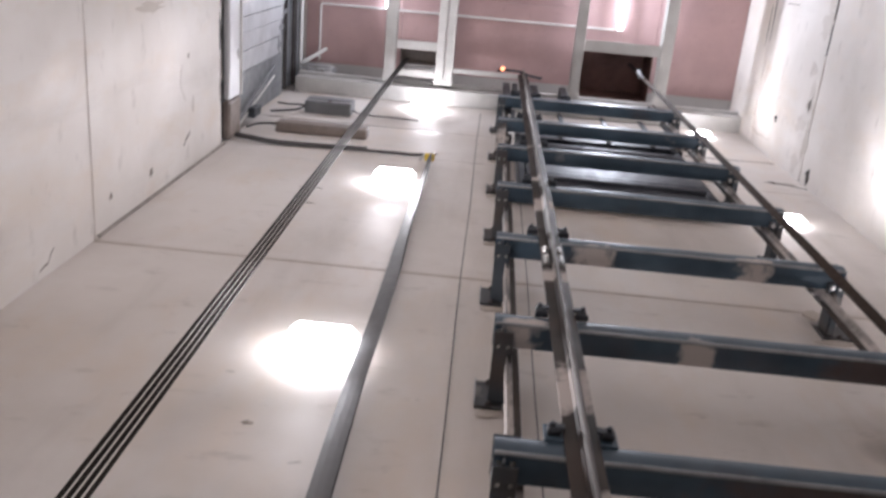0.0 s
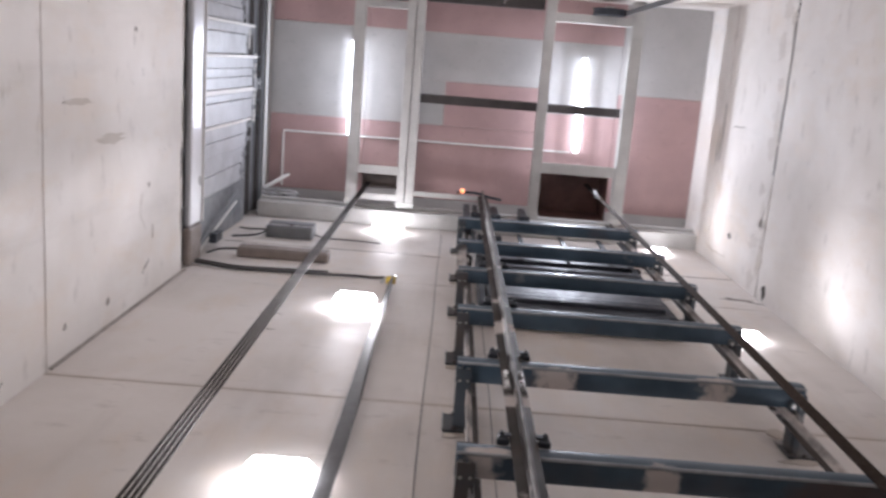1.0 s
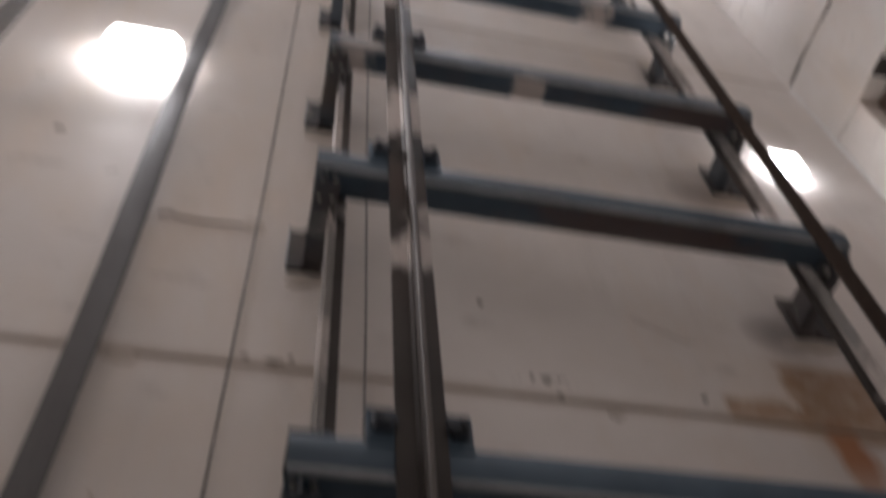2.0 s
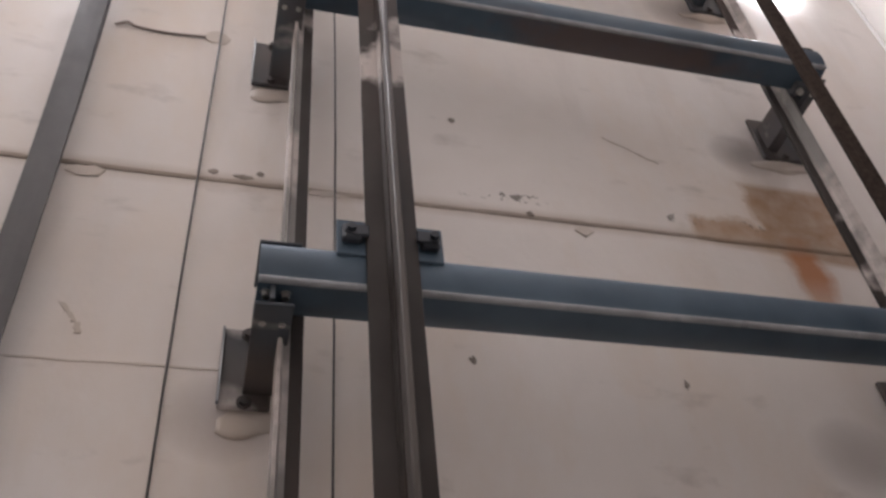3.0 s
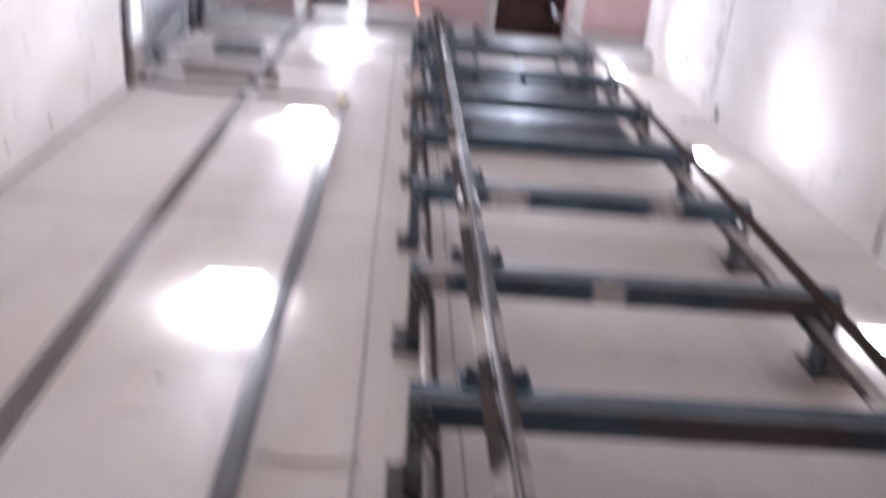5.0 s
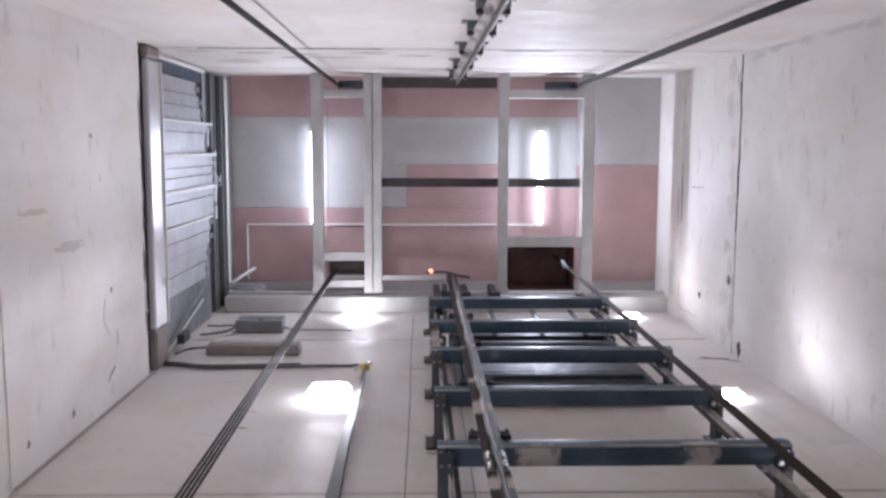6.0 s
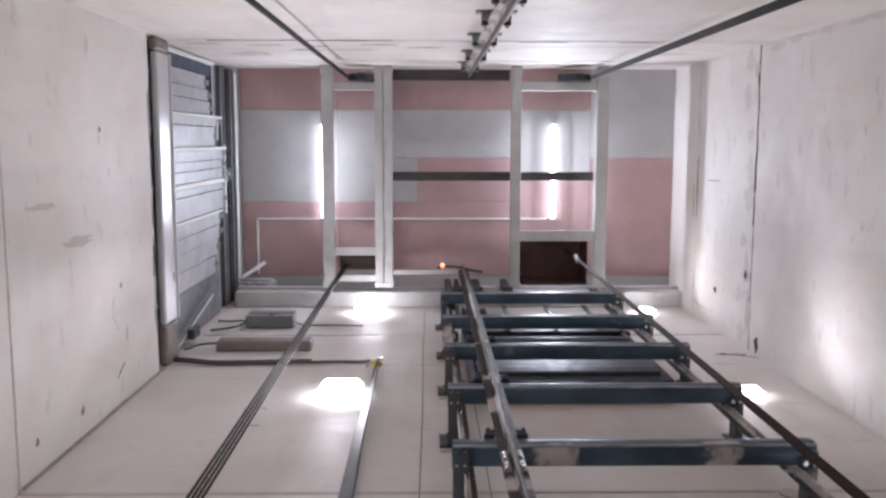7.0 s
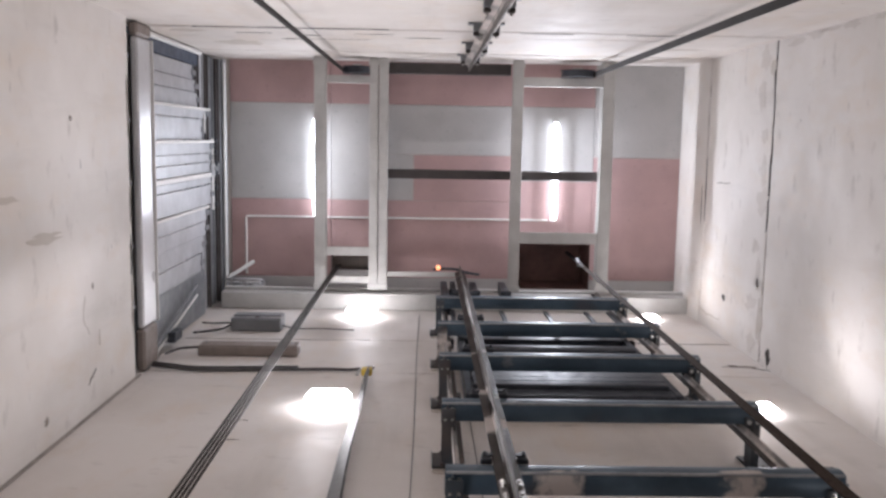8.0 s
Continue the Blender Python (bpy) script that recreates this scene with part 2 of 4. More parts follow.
TAN = plain_material("tan_trunking", (0.26, 0.215, 0.19), 0.6, 0, 0.25, 7)
WHITE = plain_material("white_plastic", (0.78, 0.77, 0.75), 0.45, 0, 0.1, 7)
YELLOW = plain_material("yellow_clamp_paint", (0.62, 0.42, 0.04), 0.5, 0, 0.3, 20)
BROWN = plain_material("brown_landing_door", (0.16, 0.11, 0.085), 0.45, 0, 0.3, 3)
# floor colour raised so that it bounces light onto the lower shaft
FLOOR = plain_material("grey_bounce_floor", (0.36, 0.335, 0.31), 0.7, 0, 0.4, 2)
LENS = glow_material("lit_lens", (1.0, 0.96, 0.94), 10.0)
TUBE = glow_material("lit_tube", (0.93, 0.96, 1.0), 4.2)
AMBER = glow_material("amber_indicator", (1.0, 0.24, 0.04), 0.9)


# ---- mesh helpers ----
def box(bm, a, b, bevel=0.0):
    """Adds a box between two corners, with chamfered edges."""
    lo, hi = [min(p, q) for p, q in zip(a, b)], [max(p, q) for p, q in zip(a, b)]
    made = bmesh.ops.create_cube(bm, size=1)["verts"]
    for v in made:
        v.co = Vector([(p + q) / 2 + c * (q - p) for p, q, c in zip(lo, hi, v.co)])
    if bevel:
        edges = list({e for v in made for e in v.link_edges})
        bmesh.ops.bevel(bm, geom=edges, offset=bevel, segments=1, affect="EDGES", profile=0.5)
    return bm


def boxed(a, b, bevel=0.0):
    return box(bmesh.new(), a, b, bevel)


def rod(bm, a, b, radius, sides=10):
    """Adds a capped cylinder from a to b."""
    a, b = Vector(a), Vector(b)
    m = Matrix.Translation((a + b) / 2) @ (b - a).to_track_quat("Z", "Y").to_matrix().to_4x4()
    bmesh.ops.create_cone(bm, cap_ends=True, segments=sides, radius1=radius, radius2=radius, depth=(b - a).length, matrix=m)
    return bm


def profile(bm, outline, axis, start, end):
    """Extrudes a closed outline of (u, v) along an axis: x -> (y, z), y -> (x, z), z -> (x, y)."""
    def at(u, v, w):
        return {"x": (w, u, v), "y": (u, w, v), "z": (u, v, w)}[axis]
    low = [bm.verts.new(at(u, v, start)) for u, v in outline]
    top = [bm.verts.new(at(u, v, end)) for u, v in outline]
    k = len(outline)
    for i in range(k):
        bm.faces.new((low[i], low[(i + 1) % k], top[(i + 1) % k], top[i]))
    bm.faces.new(low)
    bm.faces.new(top)
    bmesh.ops.recalc_face_normals(bm, faces=bm.faces)
    return bm


def hose(bm, points, radius, sides=8):
    """Adds a round tube through points."""
    points = [Vector(p) for p in points]
    rings = []
    for i, p in enumerate(points):
        d = (points[min(i + 1, len(points) - 1)] - points[max(i - 1, 0)]).normalized()
        side = d.cross(Vector((0.31, 0.22, 0.92)) if abs(d.z) < 0.9 else Vector((1, 0, 0))).normalized()
        up = d.cross(side)
        rings.append([bm.verts.new(p + radius * (math.cos(a) * side + math.sin(a) * up)) for a in (2 * math.pi * k / sides for k in range(sides))])
    for r, q in zip(rings, rings[1:]):
        for k in range(sides):
            bm.faces.new((r[k], r[(k + 1) % sides], q[(k + 1) % sides], q[k]))
    bm.faces.new(rings[0])
    bm.faces.new(rings[-1])
    bmesh.ops.recalc_face_normals(bm, faces=bm.faces)
    return bm


def smooth_path(points, steps=8):
    """A rounded way through a few points (Catmull-Rom)."""
    p = [Vector(q) for q in points]
    p = [p[0] * 2 - p[1], *p, p[-1] * 2 - p[-2]]
    out = []
    for a, b, c, d in zip(p, p[1:], p[2:], p[3:]):
        for k in range(steps):
            t = k / steps
            out.append(0.5 * (2 * b + (c - a) * t + (2 * a - 5 * b + 4 * c - d) * t * t + (3 * b - a - 3 * c + d) * t ** 3))
    return [*out, p[-2]]


def mesh_of(name, bm, *materials):
    me = bpy.data.meshes.new(name)
    bm.to_mesh(me)
    bm.free()
    for m in materials:
        me.materials.append(m)
    return me


def part(name, bm, material, parent, label=""):
    ob = new(name, mesh_of(name, bm, material))
    ob.parent = parent
    return tagged(ob, label=label)


def single(name, bm, material, label="", category="", group="", kind=""):
    return tagged(new(name, mesh_of(name, bm, material)), label, category, group, kind)


def thing(name, place, label, category, group=""):
    ob = new(name)
    ob.location = place
    ob.empty_display_size = 0.1
    return tagged(ob, label, category, group)


def folded(bm, angle=24):
    """Shades the gentle bends smooth and keeps the sharp folds."""
    for f in bm.faces:
        f.smooth = True
    for e in bm.edges:
        e.smooth = len(e.link_faces) == 2 and e.calc_face_angle(9) < radians(angle)
    return bm


def rounded(bm):
    for f in bm.faces:
        f.smooth = True
    return bm


# ---- the shaft ----


def ragged_band(bm, wall, u0, u1, z0, z1, seed, rough=0.006):
    """One lift of cast wall: a slab whose upper and lower edge wander a little."""
    rnd = random.Random(seed)
    steps = max(2, int((u1 - u0) / 0.11))
    us = [u0 + (u1 - u0) * k / steps for k in range(steps + 1)]
    low = [z0 + rnd.uniform(0, rough) ** 2 / rough for _ in us]
    high = [z1 - rnd.uniform(0, rough) ** 2 / rough for _ in us]

    def at(u, z, depth):
        return {"n": (u, N + depth, z), "s": (u, S - depth, z), "w": (W - depth, u, z), "e": (E + depth, u, z)}[wall]
    lip = 0.007
    rows = [[bm.verts.new(at(u, a, 0.2)) for u, a in zip(us, low)], [bm.verts.new(at(u, a, lip)) for u, a in zip(us, low)],
            [bm.verts.new(at(u, a + lip, 0)) for u, a in zip(us, low)], [bm.verts.new(at(u, a - lip, 0)) for u, a in zip(us, high)],
            [bm.verts.new(at(u, a, lip)) for u, a in zip(us, high)], [bm.verts.new(at(u, a, 0.2)) for u, a in zip(us, high)]]
    for r, q in zip(rows, rows[1:] + rows[:1]):
        for k in range(steps):
            bm.faces.new((r[k], r[k + 1], q[k + 1], q[k]))
    for k in (0, -1):
        bm.faces.new([r[k] for r in rows])
    bmesh.ops.recalc_face_normals(bm, faces=bm.faces)


def wall(name, side, bands, material, label, gap=0.005, rough=0.012):
    """bands: u0, u1, z0, z1 of each cast lift."""
    bm = bmesh.new()
    for k, (u0, u1, z0, z1) in enumerate(bands):
        ragged_band(bm, side, u0, u1, z0 + gap, z1 - gap, hash_of(side, k), rough)
    return single(name, bm, material, label, "wall", kind="structure")


def hash_of(side, k):
    return ord(side) * 17 + k


def stacked(u0, u1, heights):
    return [(u0, u1, a, b) for a, b in zip(heights, heights[1:])]


wall("wall_north", "n", stacked(W - 0.2, E + 0.2, (0.0, 3.53, 6.66, 9.64, 10.87, 12.42, 13.3)), PLASTER_N, "white painted concrete shaft wall with stained joints", 0.0014, 0.007)
wall("wall_south", "s", stacked(W - 0.2, E + 0.2, (0.0, 3.53, 6.69, 9.92, 11.95, 13.3)), PLASTER, "white painted concrete shaft wall with rough joints", 0.016, 0.04)
wall("wall_west", "w", stacked(S, N, (0.0, 3.53, 6.69, 9.38)) + [(S, N, 13.05, 13.3)], PLASTER, "scuffed white concrete shaft wall below a landing door", 0.0015, 0.006)
wall("wall_east", "e", [(S, -0.75, 0.0, 5.95), (1.66, N, 0.0, 5.95), (S, N, 5.95, 6.69), (S, N, 6.69, 10.15), (S, N, 10.15, 11.99), (S, N, 11.99, 13.3)], PLASTER, "white painted concrete shaft wall with cracked joints", 0.004, 0.024)
backing = bmesh.new()
box(backing, (W - 0.2, N + 0.012, 0), (E + 0.2, N + 0.24, 13.3))
box(backing, (W - 0.012, S, 0), (W - 0.24, N, 9.36))
deep = boxed((W - 0.2, S - 0.012, 0), (E + 0.2, S - 0.24, 13.3))
box(deep, (E + 0.012, S, 5.97), (E + 0.24, N, 13.3))
single("trim", deep, CRACK_AND_SHADE, "black open joints in the concrete", "joint", kind="structure")
single("trim", backing, GROOVE, "dirty recessed concrete joints", "joint", kind="structure")
single("corner_fillet", profile(bmesh.new(), [(W, N - 0.016), (W + 0.003, N - 0.02), (W + 0.02, N - 0.003), (W + 0.016, N)], "z", 6.72, 9.48), FILLET, "darker grey fillet strip along a wall corner", "fillet", kind="structure")
for k, (x, z, w, h) in enumerate(((0.07, 4.262, 0.085, 0.075), (-0.235, 3.50, 0.11, 0.05), (1.32, 3.49, 0.06, 0.045), (0.62, 3.515, 0.07, 0.03), (2.25, 6.62, 0.12, 0.16))):
    rnd = random.Random(k)
    ring = [(x + w / 2 * math.cos(a) * rnd.uniform(0.75, 1.15), z + h / 2 * math.sin(a) * rnd.uniform(0.75, 1.15)) for a in (math.pi / 8 * i for i in range(16))]
    single("filler_patch", profile(bmesh.new(), ring, "y", N - 0.004 - 0.001 * k, N + 0.002), PATCH, "rough tan filler smeared on the wall", "patch", kind="structure")
def spall(side, u, z, w, h, seed, material):
    """A ragged spot where the plaster has broken off or been smeared."""
    rnd = random.Random(seed)
    ring = [(u + w / 2 * math.cos(a) * rnd.uniform(0.55, 1.2), z + h / 2 * math.sin(a) * rnd.uniform(0.4, 1.3)) for a in (math.pi / 10 * i for i in range(20))]
    axis, flat = {"s": ("y", S), "n": ("y", N), "w": ("x", W), "e": ("x", E)}[side]
    d = 0.0025 if side in "sw" else -0.0025
    single("plaster_chip", profile(bmesh.new(), ring, axis, flat - d, flat + d), material, "ragged chip broken out of the wall plaster", "chip", kind="structure")


for k, spot in enumerate((
    ("s", -1.45, 10.30, 0.34, 0.035, 0), ("s", -0.95, 10.42, 0.22, 0.05, 0), ("s", -1.1, 10.75, 0.30, 0.04, 0), ("s", -0.35, 10.25, 0.40, 0.03, 0), ("s", 0.1, 10.5, 0.3, 0.03, 0),
    ("s", 1.2, 9.99, 0.5, 0.03, 0), ("s", 2.1, 10.0, 0.4, 0.025, 0), ("s", 2.7, 11.1, 0.5, 0.22, 1), ("s", -1.75, 11.2, 0.5, 0.5, 1), ("s", -2.0, 10.2, 0.3, 0.2, 1),
    ("e", 1.55, 10.21, 0.4, 0.16, 1), ("e", 1.83, 9.95, 0.16, 0.10, 0), ("e", 1.2, 10.3, 0.12, 0.09, 1), ("e", 0.4, 11.97, 0.7, 0.03, 0), ("e", -0.8, 10.2, 0.14, 0.18, 1), ("e", 1.5, 11.2, 0.07, 0.10, 0), ("e", 0.6, 12.1, 0.4, 0.02, 0),
    ("w", 0.57, 7.72, 0.10, 0.55, 1), ("w", 0.29, 7.2, 0.05, 0.45, 1), ("w", 1.0, 8.5, 0.05, 0.03, 0), ("w", 1.74, 7.66, 0.07, 0.06, 0), ("w", 1.72, 6.95, 0.05, 0.05, 0), ("w", -0.2, 8.2, 0.04, 0.05, 0), ("w", 1.4, 8.6, 0.12, 0.03, 1),
    ("n", 3.05, 9.98, 0.34, 0.07, 0), ("n", 2.6, 10.86, 0.5, 0.03, 0), ("n", 0.91, 3.98, 0.025, 0.03, 0), ("n", 1.52, 2.9, 0.02, 0.03, 0), ("n", 0.875, 2.93, 0.025, 0.025, 0), ("n", 2.35, 6.55, 0.22, 0.2, 1), ("n", 0.12, 3.565, 0.035, 0.02, 0), ("n", 0.21, 3.555, 0.06, 0.022, 0), ("n", 0.26, 3.575, 0.025, 0.02, 0), ("n", 0.47, 3.522, 0.14, 0.03, 1), ("n", 1.14, 3.545, 0.03, 0.02, 0), ("n", -1.15, 7.9, 0.10, 0.02, 0), ("n", -0.75, 4.75, 0.05, 0.03, 0),
)):
    spall(*spot[:5], k + 11, PATCH if spot[5] else CRACK_AND_SHADE if spot[0] in "se" else GROOVE)


def crack(side, points, width, material):
    """A thin wandering crack or scratch in a wall."""
    rnd = random.Random(len(points) + int(abs(points[0][1]) * 100))
    mid = [q for a, b in zip(points, points[1:]) for q in ((a[0] + (b[0] - a[0]) * k / 6, a[1] + (b[1] - a[1]) * k / 6) for k in range(6))] + [points[-1]]
    mid = [(u + rnd.uniform(-0.4, 0.4) * width, z + rnd.uniform(-0.8, 0.8) * width) for u, z in mid]
    along = abs(points[-1][0] - points[0][0]) > abs(points[-1][1] - points[0][1])
    half = [width * rnd.uniform(0.15, 0.6) for _ in mid]
    ring = [(u, z + h) if along else (u + h, z) for (u, z), h in zip(mid, half)] + [(u, z - h) if along else (u - h, z) for (u, z), h in reversed(list(zip(mid, half)))]
    axis, flat = {"s": ("y", S), "n": ("y", N), "w": ("x", W), "e": ("x", E)}[side]
    d = 0.0022 if side in "sw" else -0.0022
    single("wall_crack", profile(bmesh.new(), ring, axis, flat - d, flat + d), material, "thin crack wandering over the wall plaster", "crack", kind="structure")


for side, points, width, material in (
    ("n", [(-0.20, 3.0), (-0.17, 2.965), (-0.15, 2.925)], 0.014, PATCH), ("n", [(-0.9, 2.84), (-0.33, 2.836), (0.2, 2.838)], 0.005, PATCH),
    ("n", [(1.50, 4.01), (1.60, 3.955), (1.70, 3.90)], 0.007, PATCH), ("n", [(1.1, 4.62), (1.4, 4.60), (1.62, 4.61)], 0.006, PATCH),
    ("n", [(-2.26, 10.875), (-1.4, 10.87), (-0.4, 10.885)], 0.018, GROOVE), ("n", [(2.3, 10.88), (2.8, 10.87), (3.27, 10.89)], 0.016, GROOVE),
    ("n", [(2.95, 10.02), (3.12, 9.98), (3.27, 9.86)], 0.03, CRACK_AND_SHADE), ("n", [(-1.3, 8.3), (-1.2, 8.32), (-1.12, 8.31)], 0.012, GROOVE),
    ("w", [(1.05, 8.35), (1.2, 8.30), (1.34, 8.42)], 0.012, PATCH), ("w", [(1.62, 8.5), (1.66, 8.42), (1.7, 8.36)], 0.02, GROOVE),
    ("w", [(1.80, 6.15), (1.86, 6.08), (1.88, 5.98)], 0.012, GROOVE),
    ("e", [(S, 10.16), (-0.2, 10.14), (0.7, 10.17)], 0.03, CRACK_AND_SHADE), ("e", [(0.3, 11.2), (0.32, 11.6)], 0.012, GROOVE), ("e", [(1.75, 11.3), (1.78, 11.7), (1.74, 11.95)], 0.03, PATCH),
    ("s", [(-1.9, 9.93), (-1.0, 9.9), (-0.2, 9.92)], 0.03, CRACK_AND_SHADE), ("s", [(-1.2, 10.7), (-0.8, 10.74), (-0.4, 10.7)], 0.025, GROOVE), ("s", [(1.0, 10.4), (1.8, 10.38), (2.6, 10.42)], 0.02, PATCH),
):
    crack(side, points, width, material)
# rough plaster above a joint of the east wall
rnd = random.Random(21)
for k in range(9):
    spall("e", -0.85 + 0.33 * k + rnd.uniform(-0.08, 0.08), 10.36 + rnd.uniform(-0.08, 0.12), rnd.uniform(0.14, 0.34), rnd.uniform(0.10, 0.36), 60 + k, PATCH_PALE)
# crumbled plaster along the south-east corner, and the broken edge under the west sill
rnd = random.Random(5)
for k in range(9):
    z = 6.9 + 0.36 * k + rnd.uniform(-0.1, 0.1)
    spall("e", S + rnd.uniform(0.02, 0.06), z, rnd.uniform(0.03, 0.09), rnd.uniform(0.25, 0.42), 80 + k, PATCH_PALE)
for k in range(5):
    spall("w", -0.35 + 0.42 * k, 9.35 + rnd.uniform(-0.012, 0.012), rnd.uniform(0.32, 0.5), rnd.uniform(0.03, 0.06), 95 + k, CRACK_AND_SHADE if k % 2 else GROOVE)
# out of view; stands in for the car roof and reflects light upward
single("floor", boxed((W - 0.3, S - 0.3, -0.2), (E + 1.2, N + 0.3, 0)), FLOOR, "unseen grey floor in place of the car roof, bouncing light up", "floor", kind="structure")

# opening in the east wall with a shut landing door
single("door_1", boxed((E + 0.13, -0.8, 0.0), (E + 0.19, 1.7, 6.0), 0.004), BROWN, "brown steel landing door in the east wall", "door", kind="structure")
# added white strip: paints the bright line of lit plaster in the corner
single("corner_light_line", boxed((E - 0.016, N - 0.016, 2.5), (E - 0.001, N - 0.001, 6.66), 0.004), WHITE, "white strip painting the lit line along a wall corner", "bead", kind="structure")

# ceiling boards, one mesh
PANELS = [
    (W, -1.03, S, -0.51, 0), (W, -1.03, -0.51, 0.66, 1), (W, -1.03, 0.66, 1.63, 0), (W, -1.03, 1.63, N, 1),
    (-1.03, -0.52, S, -0.51, 0), (-1.03, -0.52, -0.51, 0.66, 1), (-1.03, -0.52, 0.66, 1.295, 0), (-1.03, -0.52, 1.545, N, 1),
    (-0.52, 1.265, S, -0.51, 0), (-0.52, 1.265, -0.51, 0.095, 1), (-0.52, -0.02, 0.095, 0.66, 1), (-0.02, 1.265, 0.095, 0.66, 0), (-0.52, 1.265, 0.66, 1.63, 0), (-0.52, 1.265, 1.63, N, 1),
    (1.265, 2.2, S, -0.51, 0), (1.265, 2.2, -0.51, 0.4, 1), (1.265, 2.2, 0.4, 1.12, 0), (1.265, 2.2, 1.75, N, 1),
    (2.2, E, S, 0.095, 1), (2.2, E, 0.095, 1.63, 0), (2.2, E, 1.63, N, 1),
]
bm = bmesh.new()
for x0, x1, y0, y1, tint in PANELS:
    done = set(bm.faces)
    box(bm, (x0 + 0.002, y0 + 0.002, TOP), (x1 - 0.002, y1 - 0.002, TOP + 0.03), 0.002)
    for f in bm.faces:
        if f not in done:
            f.material_index = tint
tagged(new("ceiling", mesh_of("ceiling", bm, PINK, GREY)), "pink and grey boarded shaft ceiling", "ceiling", kind="structure")
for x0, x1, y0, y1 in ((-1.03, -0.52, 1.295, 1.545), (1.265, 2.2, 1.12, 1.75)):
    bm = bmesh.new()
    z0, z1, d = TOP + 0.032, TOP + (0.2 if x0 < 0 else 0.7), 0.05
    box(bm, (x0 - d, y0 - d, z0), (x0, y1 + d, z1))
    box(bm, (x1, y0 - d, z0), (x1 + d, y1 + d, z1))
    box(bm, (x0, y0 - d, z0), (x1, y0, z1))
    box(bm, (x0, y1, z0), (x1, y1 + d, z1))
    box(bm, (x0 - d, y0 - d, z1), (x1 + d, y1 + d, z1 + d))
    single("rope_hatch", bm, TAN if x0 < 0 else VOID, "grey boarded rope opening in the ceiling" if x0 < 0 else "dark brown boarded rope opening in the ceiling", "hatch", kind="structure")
single("roof_slab", boxed((W - 0.3, S - 0.3, TOP + 1.3), (E + 0.3, N + 0.3, TOP + 1.5)), PLASTER, "concrete roof slab over the shaft", "slab", kind="structure")

# ledge along the north wall under the ceiling
bm = boxed((W, 1.735, 12.44), (E, N - 0.002, 12.62), 0.01)
box(bm, (W, 1.70, 12.62), (E, N - 0.002, 12.70), 0.008)
single("ledge", bm, BEAM, "pale painted ledge along the top of the wall", "ledge", kind="structure")


# ---- ceiling steelwork ----
def channel(bm, x0, x1, y0, y1, z0, z1, along, web=0.008):
    """An open channel with its flanges down, along x or y."""
    if along == "y":
        outline = [(x0, z0), (x0 + web, z0), (x0 + web, z1 - web), (x1 - web, z1 - web), (x1 - web, z0), (x1, z0), (x1, z1), (x0, z1)]
        return profile(bm, outline, "y", y0, y1)
    outline = [(y0, z0), (y0 + web, z0), (y0 + web, z1 - web), (y1 - web, z1 - web), (y1 - web, z0), (y1, z0), (y1, z1), (y0, z1)]
    return profile(bm, outline, "x", x0, x1)


def beam(x0, x1):
    t = thing("ceiling_beam", (x0, S, 12.55), "pale grey painted steel beam under the ceiling boards", "beam", "ceiling beams")
    w = x1 - x0
    halves = ((0, w),) if w < 0.16 else ((0, w / 2 - 0.006), (w / 2 + 0.006, w))
    for a, b in halves:
        bm = boxed((a, 0.001, 0.0), (b, 2.735, 0.012), 0.003)
        box(bm, ((a + b) / 2 - 0.006, 0.001, 0.012), ((a + b) / 2 + 0.006, 2.735, 0.15))
        box(bm, (a, 0.001, 0.15), (b, 2.735, 0.162), 0.003)
        part("girder", bm, BEAM, t)
    for y in (0.03, 2.66):
        part("end_plate", boxed((-0.012, y, -0.008), (w + 0.012, y + 0.06, 0.0), 0.002), BEAM, t)
    return t


for x0, x1 in ((-1.18, -1.045), (-0.535, -0.32), (1.145, 1.262), (2.19, 2.335)):
    beam(x0, x1)
for x0, x1, y0, y1 in ((-1.03, -0.52, 1.19, 1.295), (-1.03, -0.52, 1.545, 1.63), (-1.03, -0.52, -0.82, -0.735), (1.265, 2.2, 0.985, 1.12), (1.265, 2.2, -0.835, -0.73), (-0.32, 0.50, 1.48, 1.54)):
    bm = boxed((x0 + 0.002, y0, 12.566), (x1 - 0.002, y1, 12.576), 0.002)
    box(bm, (x0 + 0.002, y1 - 0.01, 12.576), (x1 - 0.002, y1, 12.68), 0.002)
    single("cross_member", bm, BEAM, "pale painted steel angle between two ceiling beams", "beam", "cross members")
single("tie_bar", boxed((-0.52, 0.265, 12.72), (2.2, 0.375, 12.80), 0.006), DARKBAR, "dark flat steel bar lying over the ceiling beams", "bar")
single("back_bar", boxed((-0.318, -0.99, 12.72), (1.128, -0.86, 12.84), 0.006), DARKBAR, "dark brown steel bar along the wall top", "bar")


def tube_lamp(x):
    t = thing("tube_lamp", (x, 0.27, TOP), "lit white fluorescent tube lamp under the ceiling", "lamp", "tube lamps")
    part("housing", boxed((-0.017, -0.62, -0.05), (0.017, 0.62, -0.001), 0.008), WHITE, t, "white metal housing")
    part("tube", boxed((-0.036, -0.595, -0.105), (0.036, 0.595, -0.052), 0.018), TUBE, t, "glowing white tube")
    for y in (-0.605, 0.605):
        part("end_cap", boxed((-0.038, y - 0.0095, -0.107), (0.038, y + 0.0095, -0.0505), 0.004), WHITE, t)
    return t


for x in TUBE_X:
    tube_lamp(x)


